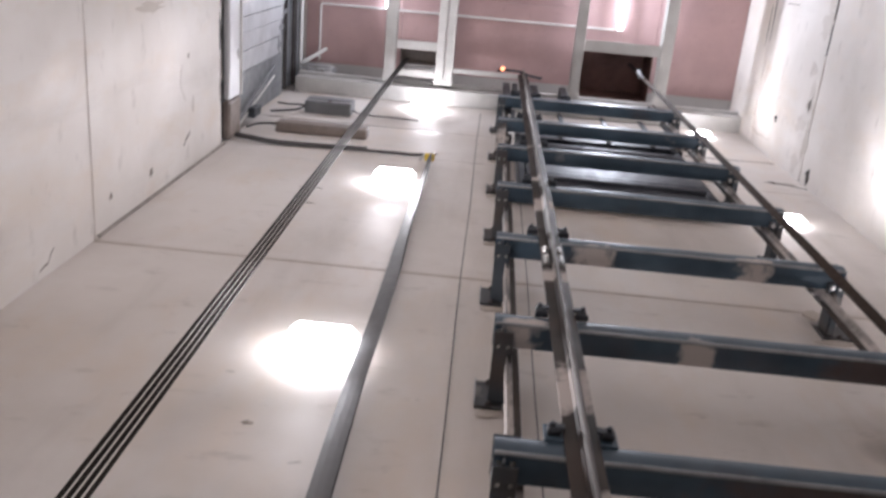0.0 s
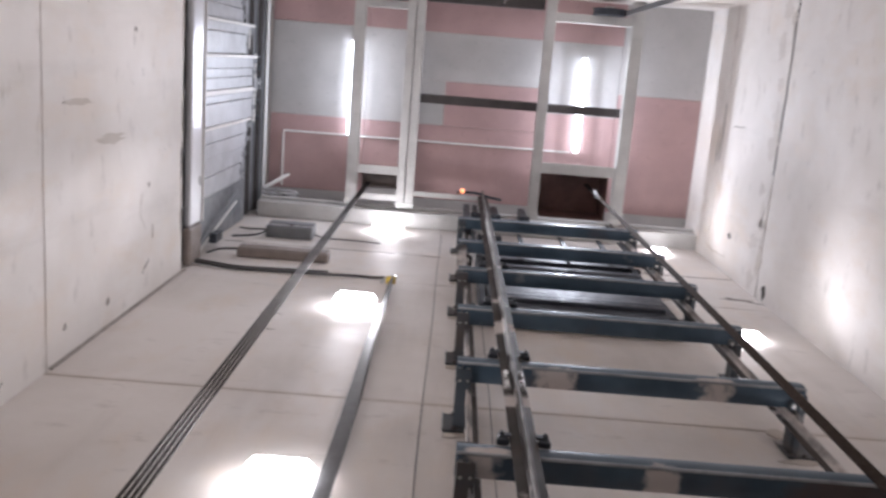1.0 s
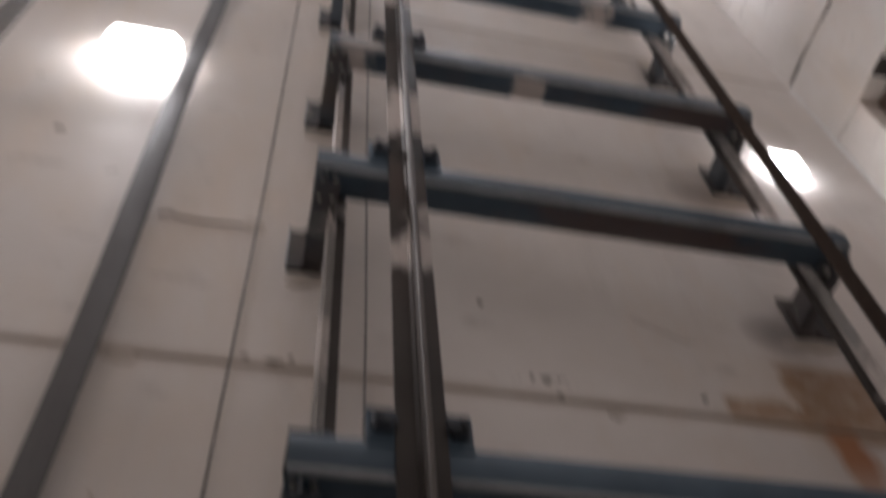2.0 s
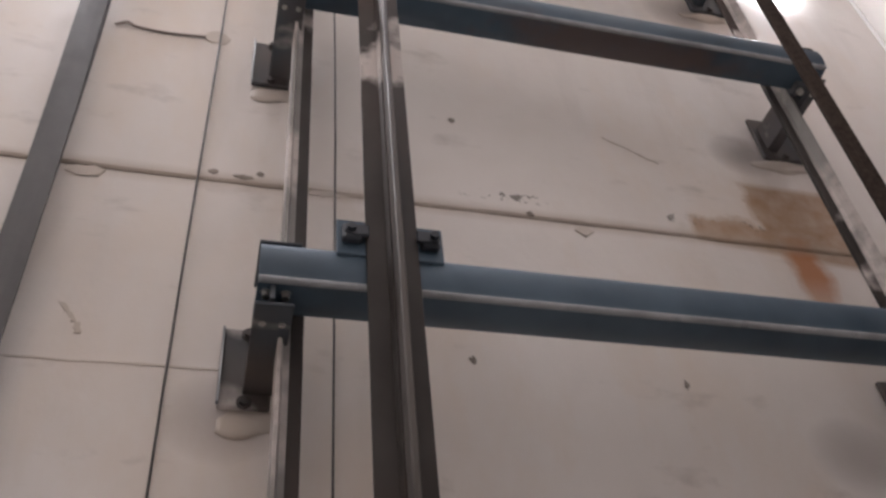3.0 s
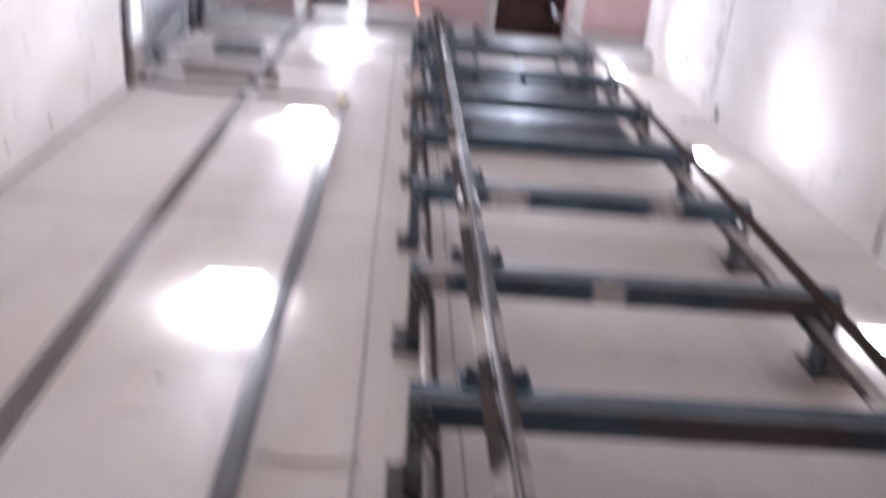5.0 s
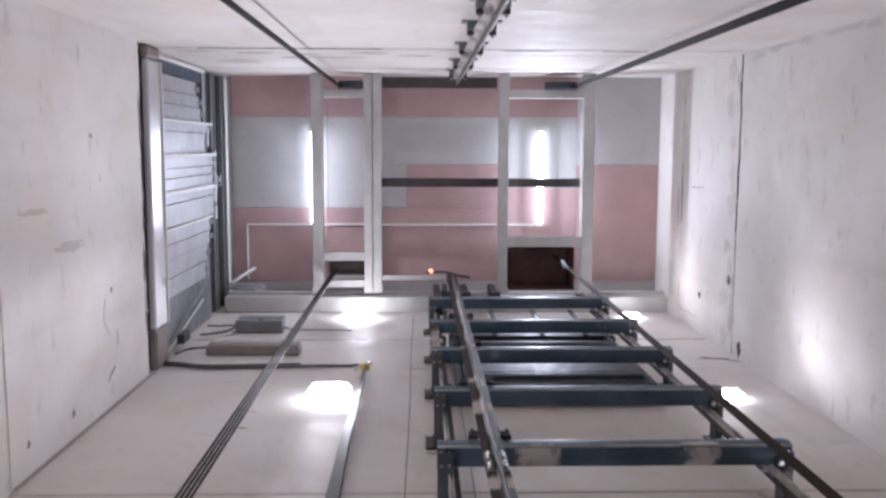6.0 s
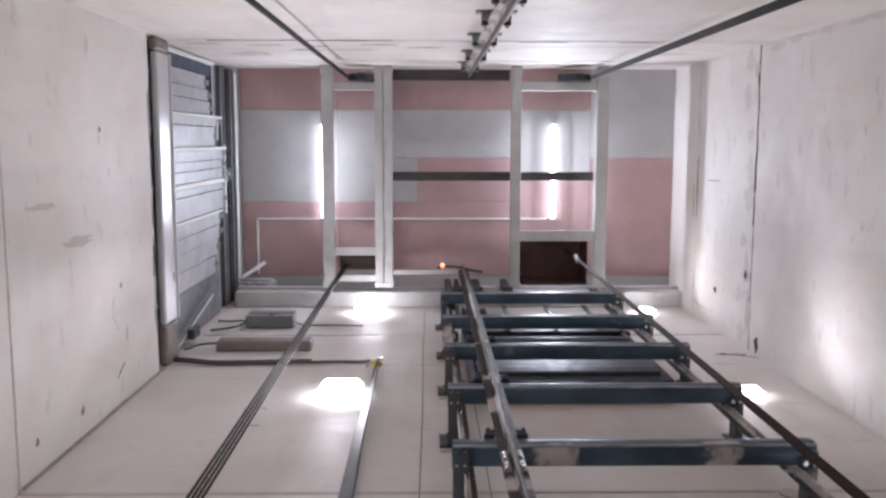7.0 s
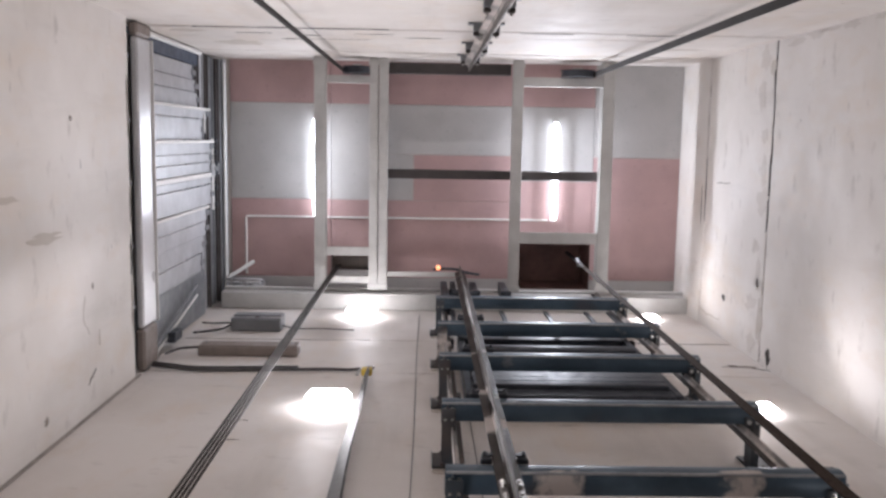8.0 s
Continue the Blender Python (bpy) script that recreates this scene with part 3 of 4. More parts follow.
def sheave(x, z, rope_side):
    t = thing("rope_sheave", (x, -0.885, z), "dark iron rope pulley hung beside a ceiling beam", "pulley", "rope pulleys")
    bm = bmesh.new()
    r = abs(rope_side)
    for a, b, k in ((-0.04, -0.03, 1.06), (-0.03, 0.03, 1.0), (0.03, 0.04, 1.06)):
        rod(bm, (0, a, 0), (0, b, 0), r * k, 28)
    part("wheel", bm, BLACK, t)
    part("axle", rod(bmesh.new(), (0, -0.07, 0), (0, 0.07, 0), 0.03, 12), DARKBAR, t)
    for y in (-0.066, 0.05):
        part("hanger_plate", boxed((-0.05, y, -0.05), (0.05, y + 0.014, 0.2), 0.003), BEAM, t)
    return t


sheave(-0.685, 12.62, 0.16)
sheave(1.90, 12.62, 0.19)


def rope_set(name, base, top, spread, count, label, radius=0.0075, close=1.0, material=None):
    """Hoist ropes between two places, laid out along spread; close: how far they draw together at the top."""
    t = thing(name, base, label, "rope", "hoist ropes")
    base, top, spread = Vector(base), Vector(top), Vector(spread)
    for k in range(count):
        off = spread * (k - (count - 1) / 2)
        part("rope", rounded(rod(bmesh.new(), off, top - base + off * close, radius, 8)), material or ROPE, t)
    return t


rope_set("hoist_ropes", (-0.925, 1.50, 0.0), (-0.957, 1.50, 13.2), (0.0285, 0.0, 0), 4, "four greasy dark steel ropes hanging in parallel", 0.0078, 0.55)
rope_set("hoist_ropes", (1.90, 1.36, 0.0), (2.012, 1.36, 13.7), (0.0125, -0.004, 0), 4, "tight bundle of dark brown steel ropes", 0.0095, 0.7, ROPE_BROWN)
t = thing("rope_socket", (1.999, 1.36, 12.3), "grey metal rope sockets on the ends of the brown ropes", "socket")
for dx, dz in ((-0.012, 0.0), (0.012, 0.22)):
    part("sleeve", rounded(rod(bmesh.new(), (dx, -0.006, dz), (dx + 0.004, -0.006, dz + 0.26), 0.013, 10)), DOORM, t)
    part("eye", rounded(rod(bmesh.new(), (dx, -0.03, dz + 0.33), (dx, 0.02, dz + 0.28), 0.022, 14)), DOORM, t)
rope_set("hoist_ropes", (-0.853, -0.885, 0.0), (-0.848, -0.885, 12.62), (0.004, 0.0125, 0), 4, "dark steel ropes running over a pulley", 0.0085)
rope_set("hoist_ropes", (2.10, -0.885, 0.0), (2.095, -0.885, 12.62), (0.004, 0.0125, 0), 4, "dark steel ropes running over a pulley", 0.0085)


# ---- counterweight guide frame on the north wall ----
def bolt(bm, x, y, z, way, r=0.013):
    """A bolt head with its washer; way: unit axis."""
    p, w = Vector((x, y, z)), Vector(way)
    rod(bm, p, p + w * 0.004, r * 1.5, 10)
    rod(bm, p + w * 0.004, p + w * 0.016, r, 6)
    return bm


def rail_bracket(plated):
    """One rung: a folded channel in front, two angle arms back to the wall with feet, and the clamps of the car rail."""
    t = thing("rail_bracket", (0, 0, 0), "blue-grey painted steel rail bracket bolted to the wall, splashed with plaster", "bracket", "rail brackets")
    # front channel: face with a rolled lower edge, wide bottom flange, short top flange and return lips
    y0, y1, za, zb = 1.530, 1.652, 0.143, 0.030
    nose = [(y0 + 0.012 - 0.012 * math.cos(a), zb + 0.012 - 0.012 * math.sin(a)) for a in (radians(d) for d in range(0, 91, 15))]
    face = [(y0 - 0.006 * math.sin(math.pi * k / 8), za - 0.012 - (za - zb - 0.026) * k / 8) for k in range(9)]
    belly = [(y0 + 0.014 + (y1 - y0 - 0.018) * k / 8, zb - 0.009 * math.sin(math.pi * k / 8)) for k in range(9)]
    o = [(y1 - 0.03, za - 0.006), (y1 - 0.03, za), (y0 + 0.014, za), (y0 + 0.005, za - 0.004)] + face + nose[1:-1] + belly
    o += [(y1, zb + 0.008), (y1, zb + 0.035), (y1 - 0.006, zb + 0.035), (y1 - 0.008, zb + 0.010), (1.552, zb + 0.010), (y0 + 0.008, zb + 0.016), (y0 + 0.008, za - 0.006)]
    part("front_bar", folded(profile(bmesh.new(), o, "x", 0.262, 2.262)), BLUE, t)
    # pale rod painting the highlight along the bar's rounded lower edge
    part("bar_highlight", rod(bmesh.new(), (0.2622, y0 + 0.0075, zb + 0.0075), (2.2618, y0 + 0.0075, zb + 0.0075), 0.0092, 12), PALE_EDGE, t, "lower bar edge with its highlight painted pale")
    for x, sign in ((0.296, -1), (2.218, 1)):
        out = x + sign * 0.036
        # an angle: upright web, a flange beneath that faces the pit and a lip over the bar
        bm = boxed((x - 0.006, 1.545, -0.010), (x + 0.006, 1.915, 0.120), 0.002)
        box(bm, (min(x, out), 1.555, -0.020), (max(x, out) + (0.05 if sign < 0 else 0), 1.912, -0.011), 0.002)
        box(bm, (min(out, x - sign * 0.06), 1.533, 0.1445), (max(out, x - sign * 0.06), 1.70, 0.1515), 0.002)
        box(bm, (min(out, x - sign * 0.05), 1.60, -0.006), (max(out, x - sign * 0.05), 1.648, 0.026), 0.002)
        arm = part("side_arm", bm, ARM, t)
        fx = sorted((x - sign * 0.034, x + sign * (0.094 if sign < 0 else 0.16)))
        foot = part("wall_foot", boxed((fx[0], 1.909, -0.060), (fx[1], 1.927, 0.180), 0.005), FOOT, t)
        edge = fx[0] if sign < 0 else fx[1]
        part("foot_rib", boxed((edge - 0.003, 1.892, -0.055), (edge + 0.003, 1.9088, 0.172), 0.001), PALE_EDGE, foot, "pale edge")
        for z in (-0.045, 0.16):
            part("anchor_bolt", bolt(bmesh.new(), (fx[0] + fx[1]) / 2, 1.909, z, (0, -1, 0)), DARKBAR, foot)
        # plaster pushed up round the foot
        rnd = random.Random(7 + sign)
        bm = bmesh.new()
        bmesh.ops.create_icosphere(bm, subdivisions=3, radius=1.0)
        bumps = [(Vector((rnd.uniform(-1, 1), rnd.uniform(-1, 1), rnd.uniform(-1, 1))).normalized(), rnd.uniform(-0.35, 0.35)) for _ in range(26)]
        for v in bm.verts:
            d = v.co.normalized()
            k = 1 + sum(h * max(0.0, d.dot(b) - 0.75) * 4 for b, h in bumps)
            v.co = Vector(((fx[0] + fx[1]) / 2 + d.x * k * (fx[1] - fx[0]) * 0.62, 1.931 + d.y * k * 0.011, -0.085 + d.z * k * 0.04))
        part("plaster_lump", rounded(bm), PATCH, foot, "lump of grey plaster")
        for dx in (-0.022, 0.022):
            for y in (1.572, 1.625):
                part("bolt", bolt(bmesh.new(), x + dx - sign * 0.008, y, zb - 0.002 if y < 1.6 else -0.006, (0, 0, -1), 0.0095), ZINC, arm)
    if plated:
        part("clip_plate", boxed((0.432, 1.520, 0.120), (0.690, 1.5285, 0.232), 0.003), BLUE, t)
    for x, sign in ((0.468, 1), (0.654, -1)):
        bm = boxed((x - 0.024, 1.494, 0.150), (x + 0.024, 1.5195, 0.200), 0.006)
        box(bm, (x, 1.489, 0.157), (x + sign * 0.036, 1.501, 0.193), 0.003)
        if not plated:
            box(bm, (x - 0.03, 1.500, 0.130), (x + 0.03, 1.5295, 0.150), 0.004)
        clamp = part("rail_clamp", bm, BLACK, t)
        part("clamp_bolt", bolt(bmesh.new(), x - sign * 0.006, 1.494, 0.175, (0, -1, 0), 0.011), BLACK, clamp)
    for x, sign in ((0.302, 1), (2.212, -1)):
        part("rail_clip", boxed((x + sign * 0.007, 1.655, 0.02), (x + sign * 0.03, 1.685, 0.10), 0.004), BLACK, t)
    return t


BRACKET_Z = (2.778, 4.068, 5.122, 6.315, 7.462, 8.675, 9.86, 11.14)
for plated, heights in ((True, BRACKET_Z[:2]), (False, BRACKET_Z[2:])):
    first = rail_bracket(plated)
    first.location = (0, 0, heights[0])
    for z in heights[1:]:
        copy_thing(first, Matrix.Translation((0, 0, z)))


def guide_rail(place, length, turn, base, height, material, label, joints=(), blade=None):
    """A T rail: base flange, neck and polished blade; the blade points along -y before the turn."""
    t = thing("guide_rail", place, label, "rail", "guide rails")
    t.rotation_euler = (0, 0, radians(turn))
    b, h = base / 2, height
    foot = [(-b, 0), (b, 0), (b, -0.009), (0.016, -0.016), (0.012, -h * 0.5), (-0.012, -h * 0.5), (-0.016, -0.016), (-b, -0.009)]
    part("flange", profile(bmesh.new(), foot, "z", 0, length), material, t)
    head = [(-0.008, -h * 0.5), (0.008, -h * 0.5), (0.008, -h + 0.003), (0.005, -h), (-0.005, -h), (-0.008, -h + 0.003)]
    part("blade", profile(bmesh.new(), head, "z", 0, length), blade or BLADE, t, "polished steel blade")
    for z in joints:
        for sign in (-1, 1):
            bm = boxed((sign * 0.02, -0.024, z - 0.14), (sign * (b - 0.003), -0.010, z + 0.14), 0.003)
            plate = part("joint_plate", bm, RAIL_PALE, t)
            for k in (-0.1, -0.05, 0.05, 0.1):
                part("bolt", bolt(bmesh.new(), sign * b * 0.62, -0.024, z + k, (0, -1, 0), 0.011), ZINC, plate)
    return t


guide_rail((0.5625, 1.519, 0.3), 12.45, 0, 0.124, 0.089, RAIL, "tall greasy steel car guide rail clamped to brackets", (5.72,))
# counterweight rails: pale flange colour stands in for lamplight caught on the flange
guide_rail((0.322, 1.715, 0.3), 12.2, 90, 0.089, 0.062, RAIL_PALE, "steel counterweight guide rail, its flange coloured pale as if lit", (), RAIL)
guide_rail((2.190, 1.715, 0.3), 12.2, -90, 0.089, 0.062, RAIL_PALE, "steel counterweight guide rail, its flange coloured pale as if lit", (), RAIL)
guide_rail((0.605, -0.955, 0.3), 12.0, 180, 0.127, 0.089, RAIL_PALE, "dusty pale steel car guide rail on the plain wall", (6.6, 9.2))


def wall_clip():
    t = thing("rail_clip_bracket", (0, 0, 0), "small grey steel clip holding the guide rail off the wall", "bracket", "rail clips")
    part("base_plate", boxed((0.46, S + 0.002, -0.06), (0.75, S + 0.014, 0.06), 0.003), DOORDARK, t)
    part("spacer", boxed((0.50, S + 0.014, -0.05), (0.71, -0.957, 0.05), 0.004), DOORDARK, t)
    for x in (0.525, 0.685):
        c = part("rail_clamp", boxed((x - 0.024, -0.957, -0.035), (x + 0.024, -0.925, 0.035), 0.006), DARKBAR, t)
        part("bolt", bolt(bmesh.new(), x, -0.925, 0, (0, 1, 0), 0.012), ZINC, c)
    return t


CLIP_Z = (7.05, 8.05, 9.35, 10.75, 12.0)
first = wall_clip()
first.location = (0, 0, CLIP_Z[0])
for z in CLIP_Z[1:]:
    copy_thing(first, Matrix.Translation((0, 0, z)))


# steel posts and blocks between the top bracket and the ledge
for x0, x1, z0, label in ((0.325, 0.405, 11.28, "black steel post over the top bracket"), (0.66, 0.75, 11.95, "black steel block beside the rail head"), (0.44, 0.50, 12.0, "black steel block beside the rail head"), (1.02, 1.10, 11.95, "black steel hanger under the ledge")):
    bm = boxed((x0, 1.60, z0), (x1, 1.73, 12.62), 0.006)
    box(bm, (x0 - 0.02, 1.59, z0 - 0.012), (x1 + 0.02, 1.74, z0), 0.003)
    single("rail_hanger", bm, BLACK, label, "hanger", "rail hangers")


def counterweight(z0, z1):
    t = thing("counterweight", (1.2525, 1.80, z0), "black iron counterweight of stacked slabs between its rails", "counterweight")
    for x in (-0.80, 0.74):
        part("upright", boxed((x, -0.07, 0), (x + 0.06, 0.07, z1 - z0), 0.006), BLACK, t)
    for z in (0.0, z1 - z0 - 0.16):
        part("crosshead", boxed((-0.74, -0.065, z), (0.74, 0.065, z + 0.16), 0.008), BLACK, t)
    wheel = bmesh.new()
    rod(wheel, (0.45, -0.05, z1 - z0 + 0.16), (0.45, 0.05, z1 - z0 + 0.16), 0.25, 28)
    part("suspension_pulley", wheel, BLACK, t)
    part("pulley_bracket", boxed((0.2, -0.065, z1 - z0), (0.7, -0.051, z1 - z0 + 0.2), 0.005), BLACK, t)
    rnd = random.Random(4)
    z = 0.17
    while z < (z1 - z0) * 0.72:
        h = 0.12
        dx, dy = rnd.uniform(-0.006, 0.006), rnd.uniform(-0.008, 0.008)
        part("weight_slab", boxed((-0.735 + dx, -0.09 + dy, z), (0.735 + dx, 0.09 + dy, z + h - 0.006), 0.008), BLACK, t)
        z += h
    for x in (-0.865, 0.835):
        for z in (0.02, z1 - z0 - 0.12):
            part("guide_shoe", boxed((x, -0.045, z), (x + 0.032, 0.045, z + 0.1), 0.005), DARKBAR, t)
    return t


counterweight(8.36, 10.3)



def guard_frame():
    """A dark steel frame hung behind the two upper brackets."""
    t = thing("guard_frame", (0.36, 1.675, 10.14), "dark steel frame hung between the upper rail brackets", "frame")
    part("lower_rail", boxed((0, -0.012, 0), (1.80, 0.012, 0.14), 0.004), BLACK, t)
    for x in (0.05, 0.56, 1.02, 1.44, 1.68):
        part("upright", boxed((x, -0.011, 0.1405), (x + 0.045, 0.011, 1.04), 0.003), BLACK, t)
    return t


guard_frame()

# ---- lamps on the north wall ----
def bulkhead_lamp(x, z, w, h, d):
    t = thing("bulkhead_lamp", (x, N, z), "lit white bulkhead lamp on the painted wall", "lamp", "wall lamps")
    part("back_plate", boxed((-w + 0.02, -0.022, -h + 0.02), (w - 0.02, -0.002, h - 0.02), 0.004), WHITE, t)
    part("lens", boxed((-w, -d, -h), (w, -0.0225, h), 0.04 if w > 0.12 else 0.018), LENS, t, "glowing white lens")
    return t


for x in LAMP_X:
    for z in LAMP_Z:
        bulkhead_lamp(x, z, *((0.17, 0.12, 0.125) if x < 0 else (0.11, 0.10, 0.06)))

# ---- cables on the north wall ----
bm = bmesh.new()
hose(bm, smooth_path([(0.078 + 0.004 * math.sin(z * 1.7), N - 0.006, z) for z in np.arange(0.2, 12.43, 0.7)], 3), 0.0032)
single("wall_cable", bm, WIRE, "thin black cable running straight up the wall", "cable", "wall cables")
bm = bmesh.new()
hose(bm, smooth_path([(0.482 + 0.003 * math.sin(z * 2.1), N - 0.05, z) for z in np.arange(0.2, 12.43, 0.7)], 3), 0.0032)
single("wall_cable", bm, WIRE, "thin black cable hanging behind the brackets", "cable", "wall cables")


bm = hose(bmesh.new(), smooth_path([(-0.27, N - 0.012, 4.235), (-0.235, N - 0.010, 4.262), (-0.2, N - 0.008, 4.245), (-0.1, N - 0.006, 4.238), (0.03, N - 0.006, 4.25)]), 0.005)
single("wire_stub", bm, TAN, "short brown wire stuck to the wall with filler", "wire")


def travelling_cable():
    """A flat ribbed cable that hangs from a clamp and twists as it goes down."""
    t = thing("travelling_cable", (-0.34, 1.87, 9.45), "flat grey travelling cable hanging from a yellow clamp", "cable")
    for lane, off in enumerate((-0.012, 0.012)):
        bm = bmesh.new()
        rows = []
        for k in range(64):
            z = -k * 0.15
            turn = radians(62) * max(0.0, 1 - k / 26) + 0.08 * math.sin(k * 0.5 + lane)
            side = Vector((math.cos(turn), -math.sin(turn), 0))
            face = Vector((math.sin(turn), math.cos(turn), 0))
            mid = Vector((0.006 * math.sin(k * 0.35 + lane), off, z))
            half = 0.042 - 0.003 * lane
            rows.append([bm.verts.new(mid + side * a + face * b) for a, b in ((-half, -0.004), (-half * 0.33, -0.006), (half * 0.33, -0.006), (half, -0.004), (half, 0.004), (-half, 0.004))])
        for r, q in zip(rows, rows[1:]):
            for k in range(6):
                bm.faces.new((r[k], r[(k + 1) % 6], q[(k + 1) % 6], q[k]))
        bm.faces.new(rows[0])
        bm.faces.new(rows[-1])
        bmesh.ops.recalc_face_normals(bm, faces=bm.faces)
        part("flat_cable", bm, CABLE, t)
    part("clamp", boxed((-0.045, -0.03, -0.03), (0.045, 0.03, 0.06), 0.008), YELLOW, t, "yellow painted wedge clamp")
    part("hook", hose(bmesh.new(), smooth_path([(0, 0, 0.05), (0.045, 0, 0.14), (0, 0.02, 0.22), (-0.07, 0.03, 0.17), (-0.09, 0.055, 0.09)]), 0.015), ZINC, t, "bent steel hook")
    return t


travelling_cable()
t = thing("sagging_cable", (-1.3, N, 9.63), "black cables sagging along a wall joint", "cable")
way = [(-0.94, -0.02, 0.11), (-0.75, -0.03, 0.01), (-0.5, -0.02, -0.03), (0, -0.02, 0.0), (0.35, -0.03, -0.015), (0.6, -0.02, 0.04), (0.8, -0.03, -0.01), (0.89, -0.04, -0.01)]
part("strand", hose(bmesh.new(), smooth_path(way), 0.015), WIRE, t)
part("strand", hose(bmesh.new(), smooth_path([(x, y - 0.015, z + 0.035) for x, y, z in way[:5]]), 0.011), CABLE, t)


# ---- control boxes beside the landing door ----
def trunking():
    t = thing("trunking_box", (-1.49, N, 10.15), "tan metal trunking box screwed to the wall", "trunking")
    part("body", boxed((-0.46, -0.09, 0), (0.46, -0.002, 0.2), 0.008), TAN, t)
    part("lid", boxed((-0.455, -0.102, 0.008), (0.455, -0.090, 0.192), 0.004), TAN, t)
    for x in (-0.4, 0.4):
        part("screw", bolt(bmesh.new(), x, -0.102, 0.1, (0, -1, 0), 0.008), ZINC, t)


def inspection_box():
    t = thing("inspection_box", (-1.62, N, 11.2), "dark grey electrical box with a pale stripe", "electrical box")
    part("body", boxed((-0.26, -0.14, 0), (0.26, -0.002, 0.3), 0.012), DOORDARK, t)
    part("stripe", boxed((-0.25, -0.146, 0.04), (0.25, -0.140, 0.09), 0.002), ALU, t)
    part("cover", boxed((-0.25, -0.152, 0.12), (0.25, -0.140, 0.28), 0.004), DOORDARK, t)


trunking()
inspection_box()
t = thing("box_cable", (-1.6, N, 10.9), "loose black cables between the electrical boxes", "cable")
for way, radius in (
    (((-1.88, -0.06, 11.3), (-1.95, -0.05, 11.1), (-2.05, -0.04, 11.05), (-2.2, -0.04, 10.95)), 0.012),
    (((-1.88, -0.06, 11.35), (-2.0, -0.05, 11.4), (-2.1, -0.04, 11.42), (-2.23, -0.05, 11.4)), 0.010),
    (((-2.2, -0.06, 10.0), (-2.12, -0.06, 10.2), (-1.96, -0.07, 10.22)), 0.012),
    (((-1.36, -0.05, 11.3), (-1.2, -0.03, 11.26), (-0.9, -0.02, 11.3), (-0.6, -0.02, 11.25)), 0.007),
):
    part("strand", hose(bmesh.new(), smooth_path([(x + 1.6, y, z - 10.9) for x, y, z in way]), radius), WIRE, t)


def flexible_conduit():
    t = thing("flexible_conduit", (-2.1, 1.62, 12.72), "silver flexible conduits bent under the ceiling", "conduit")
    for k in range(3):
        d = 0.045 * k
        part("conduit", hose(bmesh.new(), smooth_path([(-0.16, 0.0 + d, 0.0), (0.1, 0.0 + d, 0.0), (0.24 - d * 0.3, 0.01 + d * 0.8, 0.02), (0.28 - d * 0.3, 0.06 + d * 0.4, 0.10), (0.22, 0.1, 0.30)]), 0.016), ALU, t)


flexible_conduit()
single("pole", rod(bmesh.new(), (-2.26, 1.62, 12.80), (-1.98, 1.44, 12.98), 0.025), WHITE, "short white tube under the ceiling", "tube")


def pvc_run():
    t = thing("pvc_conduit", (-2.08, 0.88, TOP), "thin white plastic conduit run across the ceiling", "conduit")
    part("run", boxed((0, -0.012, -0.022), (3.74, 0.012, -0.001), 0.005), WHITE, t)
    part("drop", boxed((-0.012, 0.0125, -0.022), (0.012, 0.72, -0.001), 0.005), WHITE, t)


pvc_run()
t = thing("indicator_lamp", (0.30, 1.44, 12.66), "small glowing amber indicator on a black arm", "indicator")
part("lens", rounded(rod(bmesh.new(), (0, 0, -0.012), (0, 0, 0.022), 0.028, 14)), AMBER, t)
part("arm", hose(bmesh.new(), smooth_path([(-0.06, 0.03, 0.03), (0.02, 0.02, 0.05), (0.2, 0.02, 0.02), (0.34, 0.06, 0.03), (0.5, 0.08, 0.0)]), 0.016), BLACK, t)


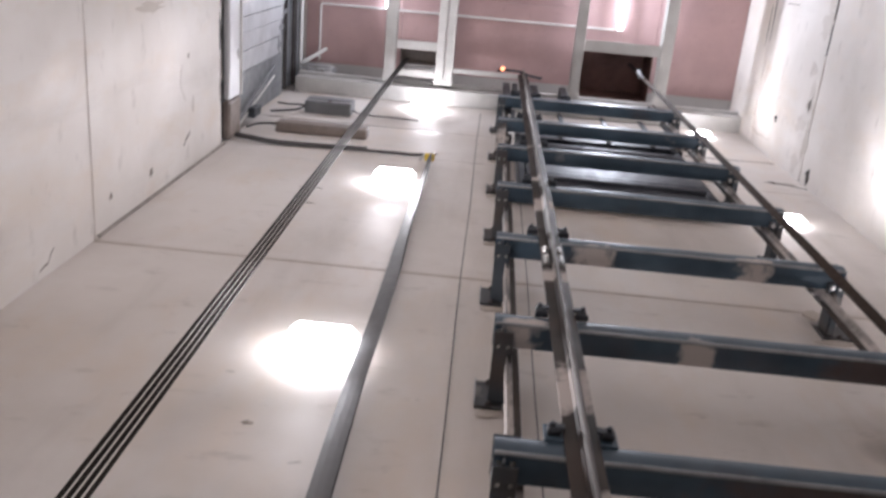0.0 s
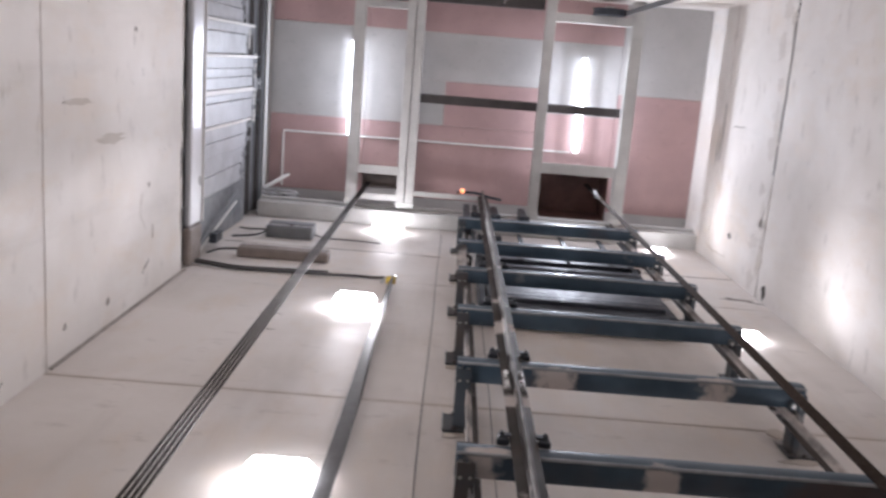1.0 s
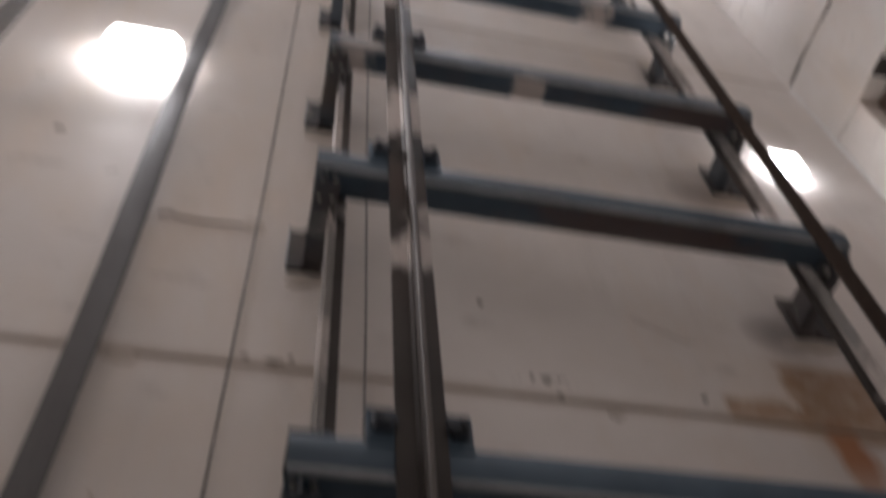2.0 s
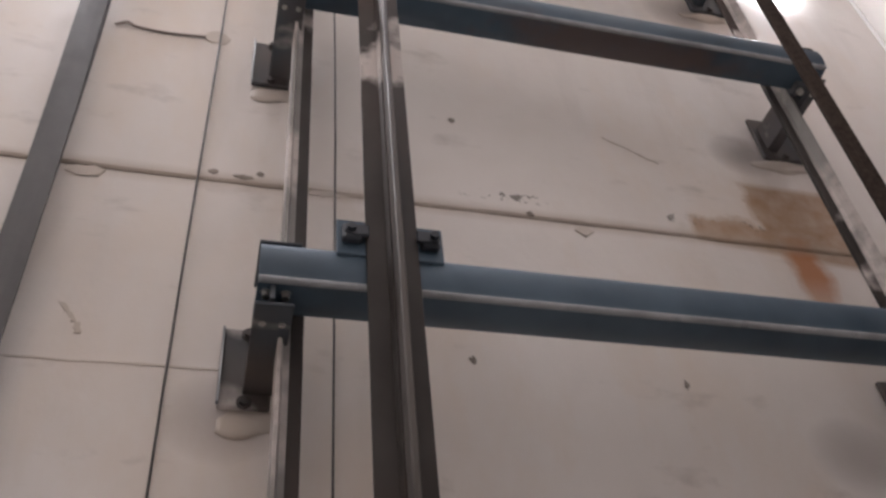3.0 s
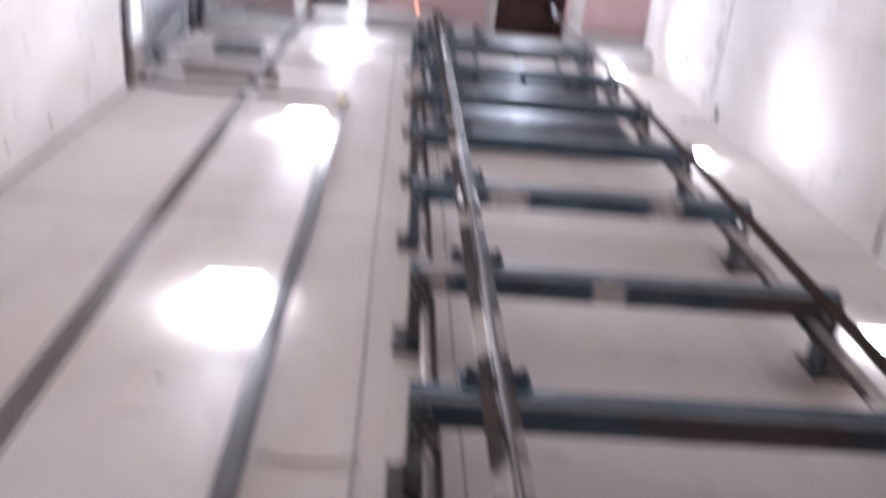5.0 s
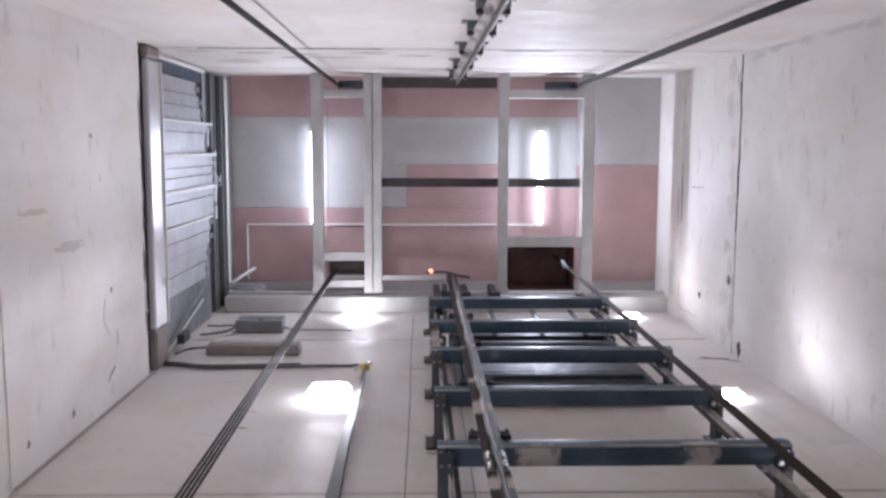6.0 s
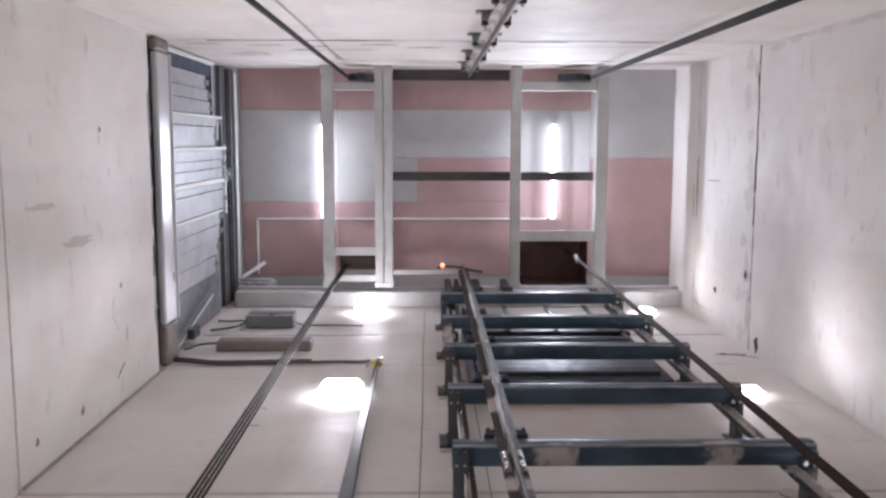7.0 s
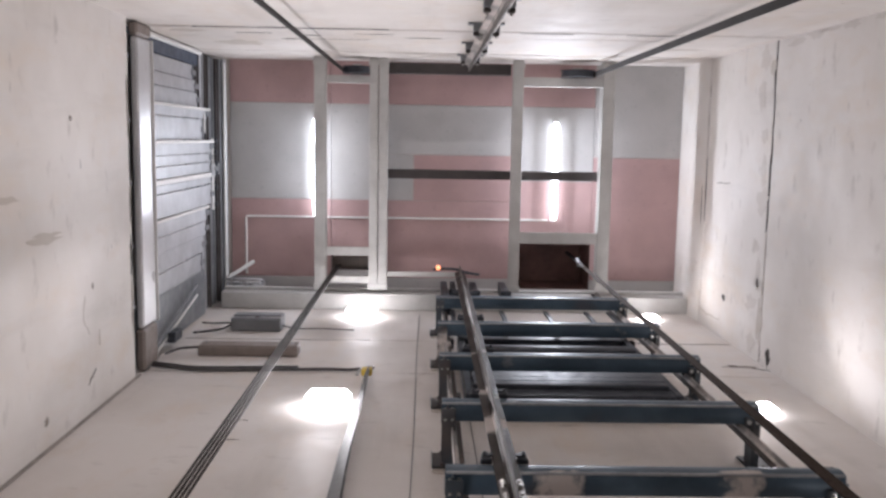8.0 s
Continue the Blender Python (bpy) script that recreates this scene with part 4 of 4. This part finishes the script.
# ---- landing door in the west wall ----
def landing_door():
    """A centre-opening door of folded sheets, seen from its back, with its sill fascia below and hanger tracks above."""
    t = thing("landing_door", (W, 0.2, 9.74), "closed galvanised multi-panel landing door seen from inside the shaft", "door")
    part("sill", boxed((-0.05, -1.10, -0.15), (0.012, 1.35, 0.20), 0.014), SILL, t, "bright pale sill fascia")
    part("sill_lip", boxed((-0.055, -1.10, 0.201), (0.03, 1.35, 0.226), 0.006), WHITE, t)
    part("sill_end", boxed((-0.06, 1.36, -0.17), (0.02, 1.725, 0.20), 0.02), TAN, t, "brown plastered sill end")
    part("sill_end", boxed((-0.06, -1.222, -0.17), (0.02, -1.11, 0.20), 0.02), TAN, t, "brown plastered sill end")
    # dark recessed sheet that paints the shadow below the sill
    part("sill_shadow", boxed((-0.12, -1.2, -0.42), (-0.085, 1.5, -0.172), 0.003), CRACK_AND_SHADE, t)
    for k in range(5):
        y = -0.95 + 0.52 * k
        part("anchor", boxed((-0.084, y, -0.27), (-0.03, y + 0.035, -0.235), 0.004), DOORM, t)
    # folds of the sheets: where each starts, its height and how far it stands out
    folds = [(-1.036, 1.92, 0.0), (-0.88, 1.99, 0.012), (-0.752, 2.10, 0.004), (-0.602, 2.44, 0.016), (-0.477, 2.28, 0.004), (-0.251, 2.60, 0.02), (-0.10, 2.62, 0.008),
             (0.0, 2.60, 0.014), (0.118, 2.68, 0.006), (0.255, 2.60, 0.018), (0.484, 2.40, 0.008), (0.66, 2.34, 0.014), (0.816, 2.24, 0.004), (1.0, 2.12, 0.012), (1.201, 0, 0)]
    bright = {3: 0.03, 5: 0.034, 8: 0.05, 10: 0.03}
    for k, ((a, top, out), (b, _, _)) in enumerate(zip(folds, folds[1:])):
        panel = part("panel", boxed((-0.105 + out, a + 0.003, 0.12), (-0.088 + out, b - 0.003, top), 0.003), DOORM, t)
        part("return_lip", boxed((-0.128 + out, b - 0.022, 0.12), (-0.1052 + out, b - 0.004, top - 0.03), 0.002), DOORDARK, panel)
        if k in bright:
            part("stiffener", boxed((-0.0878 + out, a + 0.004, 0.12), (-0.060 + out, a + 0.004 + bright[k], top + 0.06), 0.004), WHITE, panel, "bright folded stiffener")
        part("hanger", boxed((-0.086 + out, (a + b) / 2 - 0.03, top - 0.05), (-0.078 + out, (a + b) / 2 + 0.03, top + 0.12), 0.003), DOORDARK, panel)
    part("side_panel", boxed((-0.13, 1.215, 0.0), (-0.10, 1.72, 2.35), 0.004), DOORDARK, t)
    part("side_panel", boxed((-0.13, -1.20, 0.1), (-0.10, -1.045, 2.2), 0.004), NAVY, t, "dark blue side panel")
    part("jamb_trim", rod(bmesh.new(), (-0.085, -1.19, 0.2), (-0.085, -1.19, 2.25), 0.026, 12), WHITE, t, "pale round jamb trim")
    for k, (z, h, d, m) in enumerate(((2.02, 0.10, 0.0, DOORDARK), (2.20, 0.07, 0.014, DARKBAR), (2.36, 0.12, 0.006, DOORM), (2.56, 0.07, 0.022, DARKBAR), (2.72, 0.16, 0.014, DOORDARK), (2.93, 0.06, 0.055, DARKBAR), (3.00, 0.08, 0.085, DOORDARK), (3.05, 0.07, 0.118, DOORM))):
        bm = boxed((-0.165 + d, -1.195, z), (-0.135 + d, 1.70, z + h), 0.006)
        box(bm, (-0.135 + d, -1.195, z + h - 0.022), (-0.118 + d, 1.70, z + h), 0.003)
        part("track", bm, m, t)
    part("header", boxed((-0.20, -1.215, 1.95), (-0.168, 1.72, 3.3), 0.004), DOORDARK, t)
    part("header_lip", boxed((-0.024, -1.15, 3.03), (-0.004, 1.66, 3.13), 0.006), WHITE, t, "pale folded header lip")
    lock = part("lock_plate", boxed((-0.082, -0.27, 2.66), (-0.07, 0.56, 2.75), 0.004), WHITE, t, "white lock plate")
    for y in (-0.24, -0.10, 0.03, 0.14, 0.30, 0.50):
        part("roller", rod(bmesh.new(), (-0.07, y, 2.78), (-0.04, y, 2.78), 0.036, 14), BLACK, lock)
    part("lock_arm", boxed((-0.069, 0.02, 2.56), (-0.05, 0.16, 2.92), 0.004), ALU, lock)
    part("closer_rod", boxed((-0.075, -0.54, 2.30), (-0.06, -0.32, 2.34), 0.003), WHITE, t)
    part("link_rod", rod(bmesh.new(), (-0.04, 1.70, 0.25), (-0.03, 1.40, 1.75), 0.012), WHITE, t)
    part("link_rod", rod(bmesh.new(), (-0.055, 1.66, 0.25), (-0.045, 1.30, 1.80), 0.010), DOORDARK, t)
    part("link_box", boxed((-0.02, 1.56, 0.62), (0.05, 1.66, 0.86), 0.006), BLACK, t)


landing_door()
bm = boxed((W - 0.5, S - 0.02, 9.5), (W - 0.45, N + 0.02, 13.4))
single("lobby_wall", bm, PLASTER, "plain wall behind the landing door", "wall", kind="structure")
